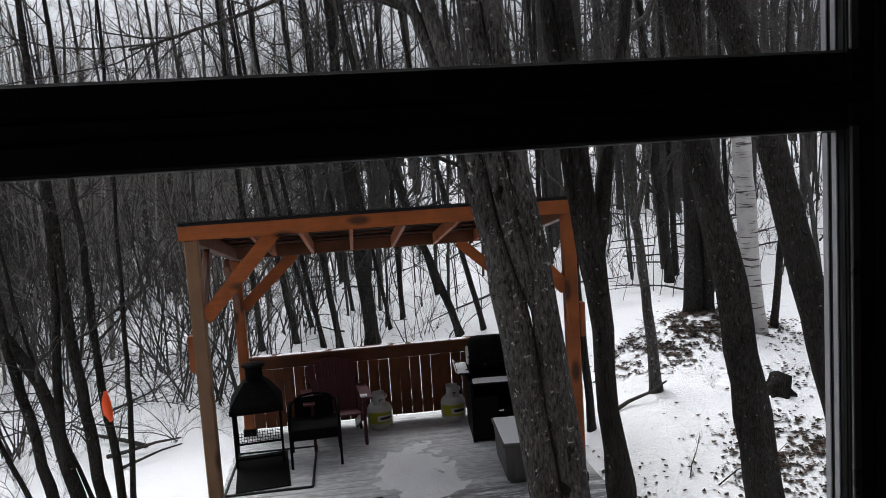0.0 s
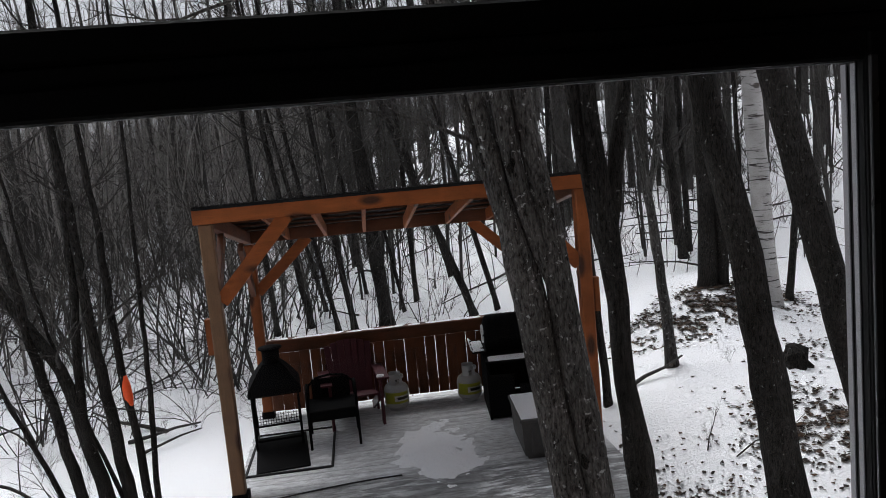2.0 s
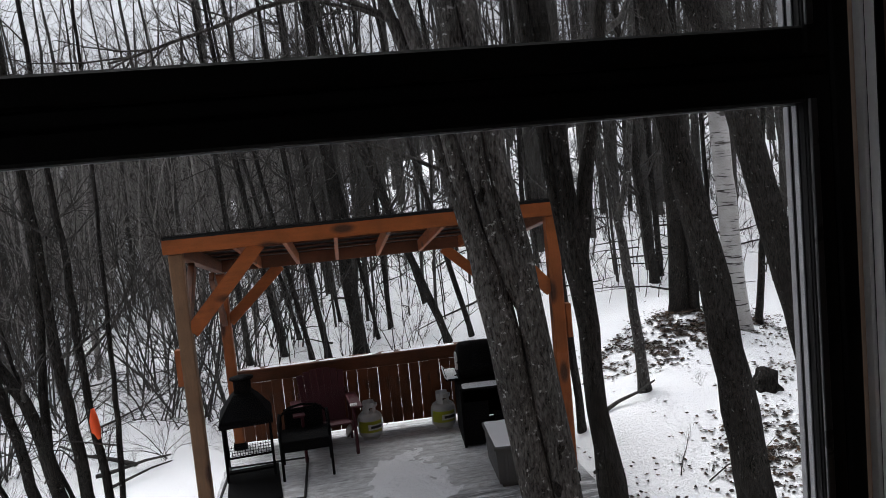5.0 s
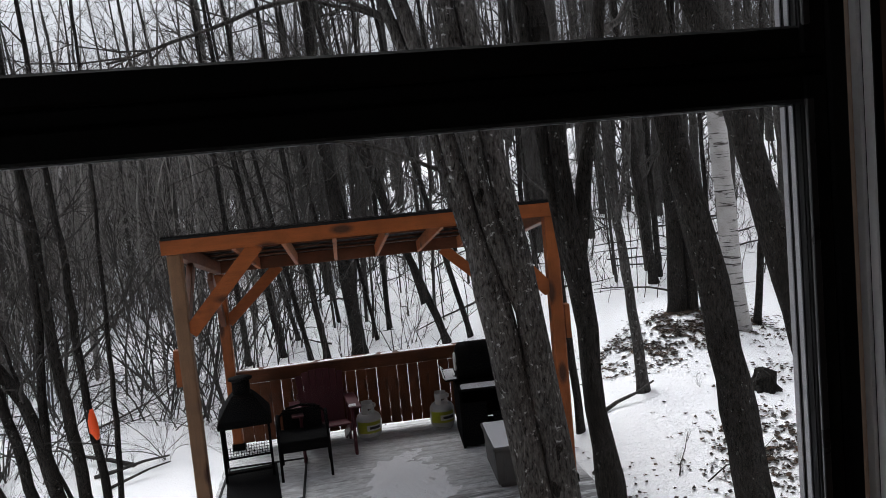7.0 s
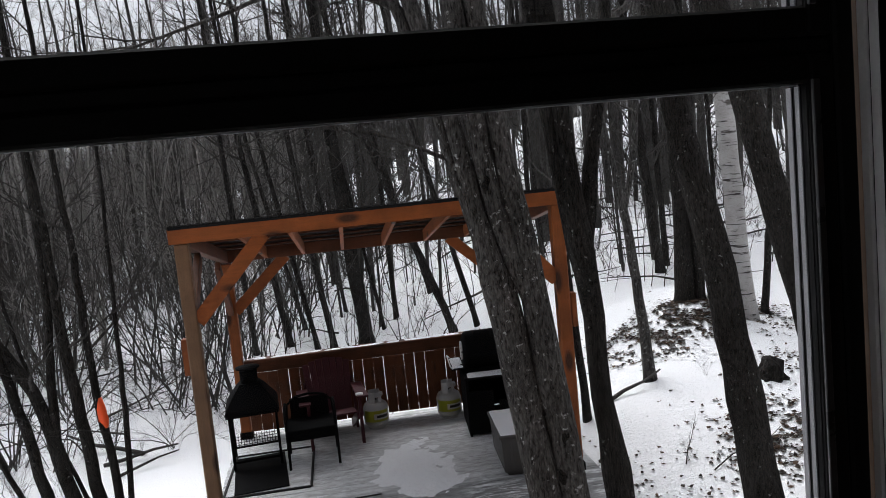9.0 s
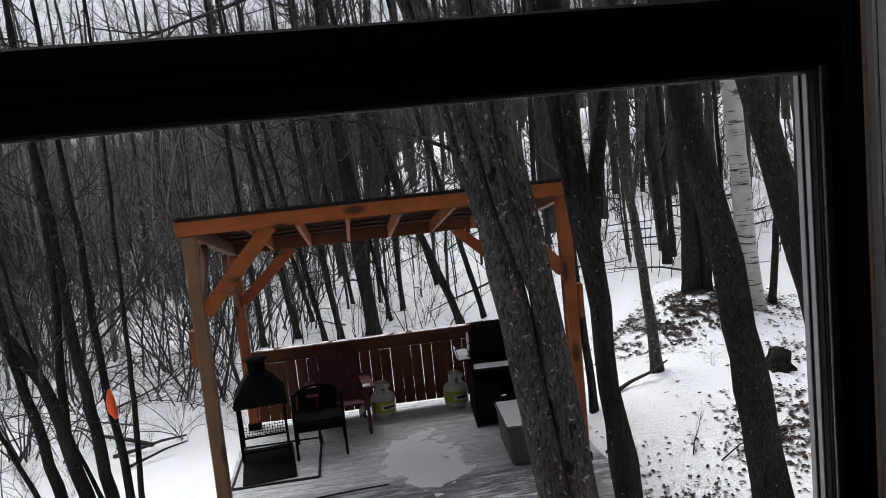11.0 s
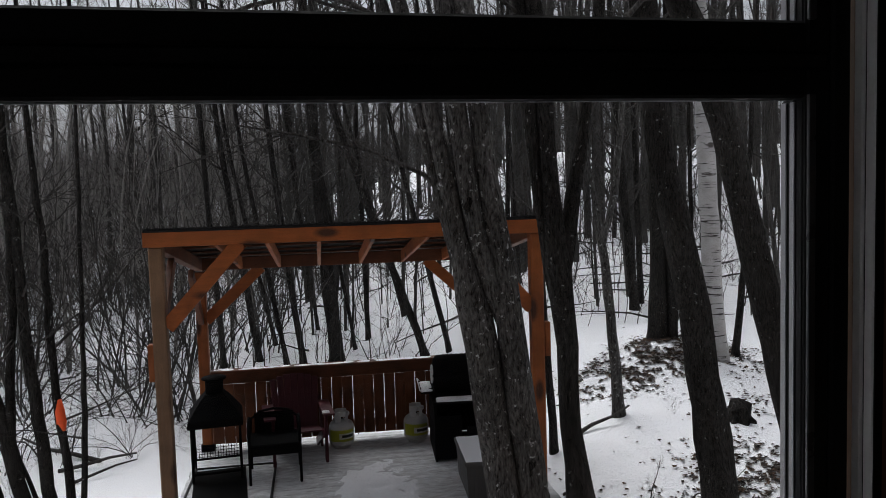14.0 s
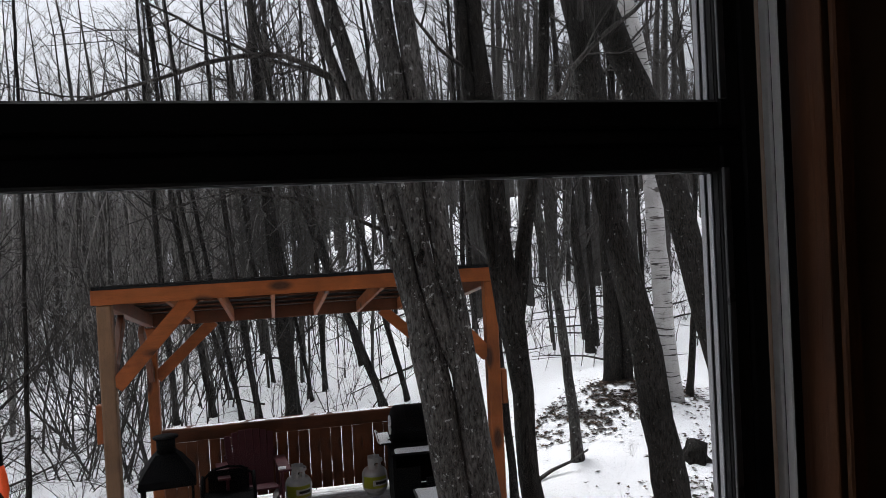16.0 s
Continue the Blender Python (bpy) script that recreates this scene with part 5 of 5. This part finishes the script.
    while len(spots) < 400:
        x, y = rng.uniform(-1.0, 15), rng.uniform(4.8, 22)
        if y < 3.4 + 0.35 * x and x > 4 or math.hypot(x - 6.8, y - 4.2) < 1.2:
            continue
        spots.append((rng.integers(0, 4), x, y, rng.uniform(0, 6.28), rng.uniform(0.6, 1.2)))
    scatter("whips", thin, spots, BARK_FAR, "thin bare whips sticking out of the snow", "saplings")
    g = Geo()
    for _ in range(75):
        x, y = rng.uniform(-1, 14), rng.uniform(9.5, 27)
        a, n, r = rng.normal(0, 0.35), rng.uniform(0.4, 1.8), rng.uniform(0.008, 0.035)
        pts = [(x + n * s * math.cos(a), y + n * s * math.sin(a) + rng.normal(0, 0.06)) for s in (-0.5, -0.2, 0.15, 0.5)]
        g.tube([(px, py, float(height(px, py) + bumps(px, py)) + 0.3 * r + rng.uniform(0, 0.06)) for px, py in pts], np.array((0.8, 1, 0.8, 0.3)) * r, 6, True)
    for _ in range(170):
        x, y = (rng.uniform(-9, -3), rng.uniform(5, 15)) if rng.uniform() < 0.3 else (rng.uniform(0, 14), rng.uniform(7, 22))
        a, n = rng.uniform(0, 3.14), rng.uniform(0.4, 2.0)
        pts = [(x + n * s * math.cos(a) + rng.normal(0, 0.06), y + n * s * math.sin(a)) for s in (-0.5, -0.2, 0.15, 0.5)]
        g.tube([(px, py, float(height(px, py)) + 0.02 + rng.uniform(0, 0.12)) for px, py in pts], np.linspace(1, 0.3, 4) * rng.uniform(0.006, 0.035), 5, True)
    for x, y, a, n, r in ((-1.9, 4.6, 0.15, 1.1, 0.035), (-1.7, 4.2, 0.4, 0.9, 0.025), (-2.6, 5.2, 2.6, 1.6, 0.04), (5.5, 0.2, 0.1, 0.9, 0.009), (5.0, 0.55, 0.9, 0.5, 0.008), (5.0, 2.1, 0.2, 0.8, 0.03), (3.4, 7.2, 2.5, 2.2, 0.04)):
        pts = [(x + n * s * math.cos(a), y + n * s * math.sin(a) + rng.normal(0, 0.03)) for s in (-0.5, -0.2, 0.15, 0.5)]
        g.tube([(px, py, float(height(px, py) + bumps(px, py)) + 0.02 + 0.05 * k) for k, (px, py) in enumerate(pts)], np.linspace(1, 0.4, 4) * r, 6, True)
    solid("fallen_branches", g, BARK_FAR, "dark fallen branches half buried in the snow", "branches", "stuff")


woods()


def leaf_litter():
    """Dead leaves lying on the snow in drifts."""
    noise.seed_set(12)
    rng = np.random.default_rng(8)
    g = Geo()
    drifts = ((6.45, 3.75, 0.80, 0.34, 6500), (7.5, 4.2, 0.55, 0.35, 1300), (6.75, 4.2, 0.25, 0.2, 500), (5.7, 3.3, 0.45, 0.3, 420), (6.0, 0.25, 0.48, 0.40, 2600), (6.6, 0.6, 0.4, 0.4, 700), (5.1, -1.8, 0.22, 0.2, 200), (6.2, -0.7, 0.35, 0.4, 500), (7.5, 2.2, 0.6, 0.25, 260), (4.15, 0.1, 0.2, 0.6, 420), (4.05, -0.8, 0.15, 0.4, 260), (4.9, -1.3, 0.22, 0.15, 220), (-1.15, 0.25, 0.28, 0.16, 260), (-0.9, 1.7, 0.22, 0.12, 120), (5.3, 0.5, 1.2, 1.2, 60), (4.5, -0.4, 0.3, 0.15, 120), (2, 13, 6, 4, 400))
    for cx, cy, sx, sy, n in drifts:
        for _ in range(n):
            x, y = cx + rng.normal(0, sx), cy + rng.normal(0, sy)
            if -0.15 < x < 3.8 and -4 < y < 2.6 or n > 300 and 0.7 * noise.noise(Vector((x * 2.4, y * 3.4, 1.0))) + 0.8 * noise.noise(Vector((x * 9, y * 12, 2.0))) + rng.normal(0, 0.16) < 0.04:
                continue
            z = float(height(x, y) + bumps(x, y)) + 0.012
            s = rng.uniform(0.013, 0.040)
            a = rng.uniform(0, 6.28)
            c, d = math.cos(a), math.sin(a)
            k = rng.uniform(0.0, 0.5) * s
            q = [(-s, 0, k), (-0.2 * s, -0.6 * s, 0), (s, 0, k * rng.uniform(0, 2)), (0.1 * s, 0.6 * s, rng.uniform(-0.3, 0.8) * s)]
            g.add([(x + p[0] * c - p[1] * d, y + p[0] * d + p[1] * c, z + p[2]) for p in q], [(0, 1, 2, 3)])
    ob = solid("leaf_litter", g, LEAVES, "brown dead leaves strewn over the snow", "leaves", "stuff")


leaf_litter()


def small_outdoor_things():
    rng = np.random.default_rng(31)
    z = float(height(6.7, 1.77))
    g = Geo()
    line = np.array([(0, 0, -0.1), (0.01, 0, 0.08), (0.0, 0.02, 0.2), (-0.03, 0.02, 0.30)])
    g.tube(line * np.array((1, 1, 0.85)), (0.21, 0.16, 0.13, 0.06), 18, True, 0.26, rng, False)
    h = Geo()
    h.tube([(0, 0, -0.12), (0.01, 0, 0.04), (0.02, 0.01, 0.14), (0.05, 0.02, 0.22)], (0.17, 0.15, 0.12, 0.05), 16, True, 0.22, rng, False)
    solid("rotten_log_end", h, BARK_KNOT, "dark rotten log end capped with dead leaves", "log", "", pose(5.12, -1.86, float(height(5.12, -1.86))))
    h = Geo()
    h.tube([(0, 0, -0.08), (0.0, 0, 0.06), (0.015, 0, 0.13), (-0.02, 0, 0.19)], (0.05, 0.038, 0.045, 0.02), 10, True, 0.2, rng, False)
    h.tube([(0, 0, 0.09), (0.06, 0, 0.13), (0.10, 0.01, 0.12)], (0.025, 0.02, 0.01), 8, True, 0.1, rng, False)
    solid("tree_stub", h, BARK_KNOT, "small dark broken stub poking from the snow", "stub", "", pose(-0.97, 1.62, float(height(-0.97, 1.62))))
    solid("tree_stump", g, BARK_DARK, "dark rotten tree stump poking from the snow", "stump", "", pose(6.7, 1.77, z))


small_outdoor_things()
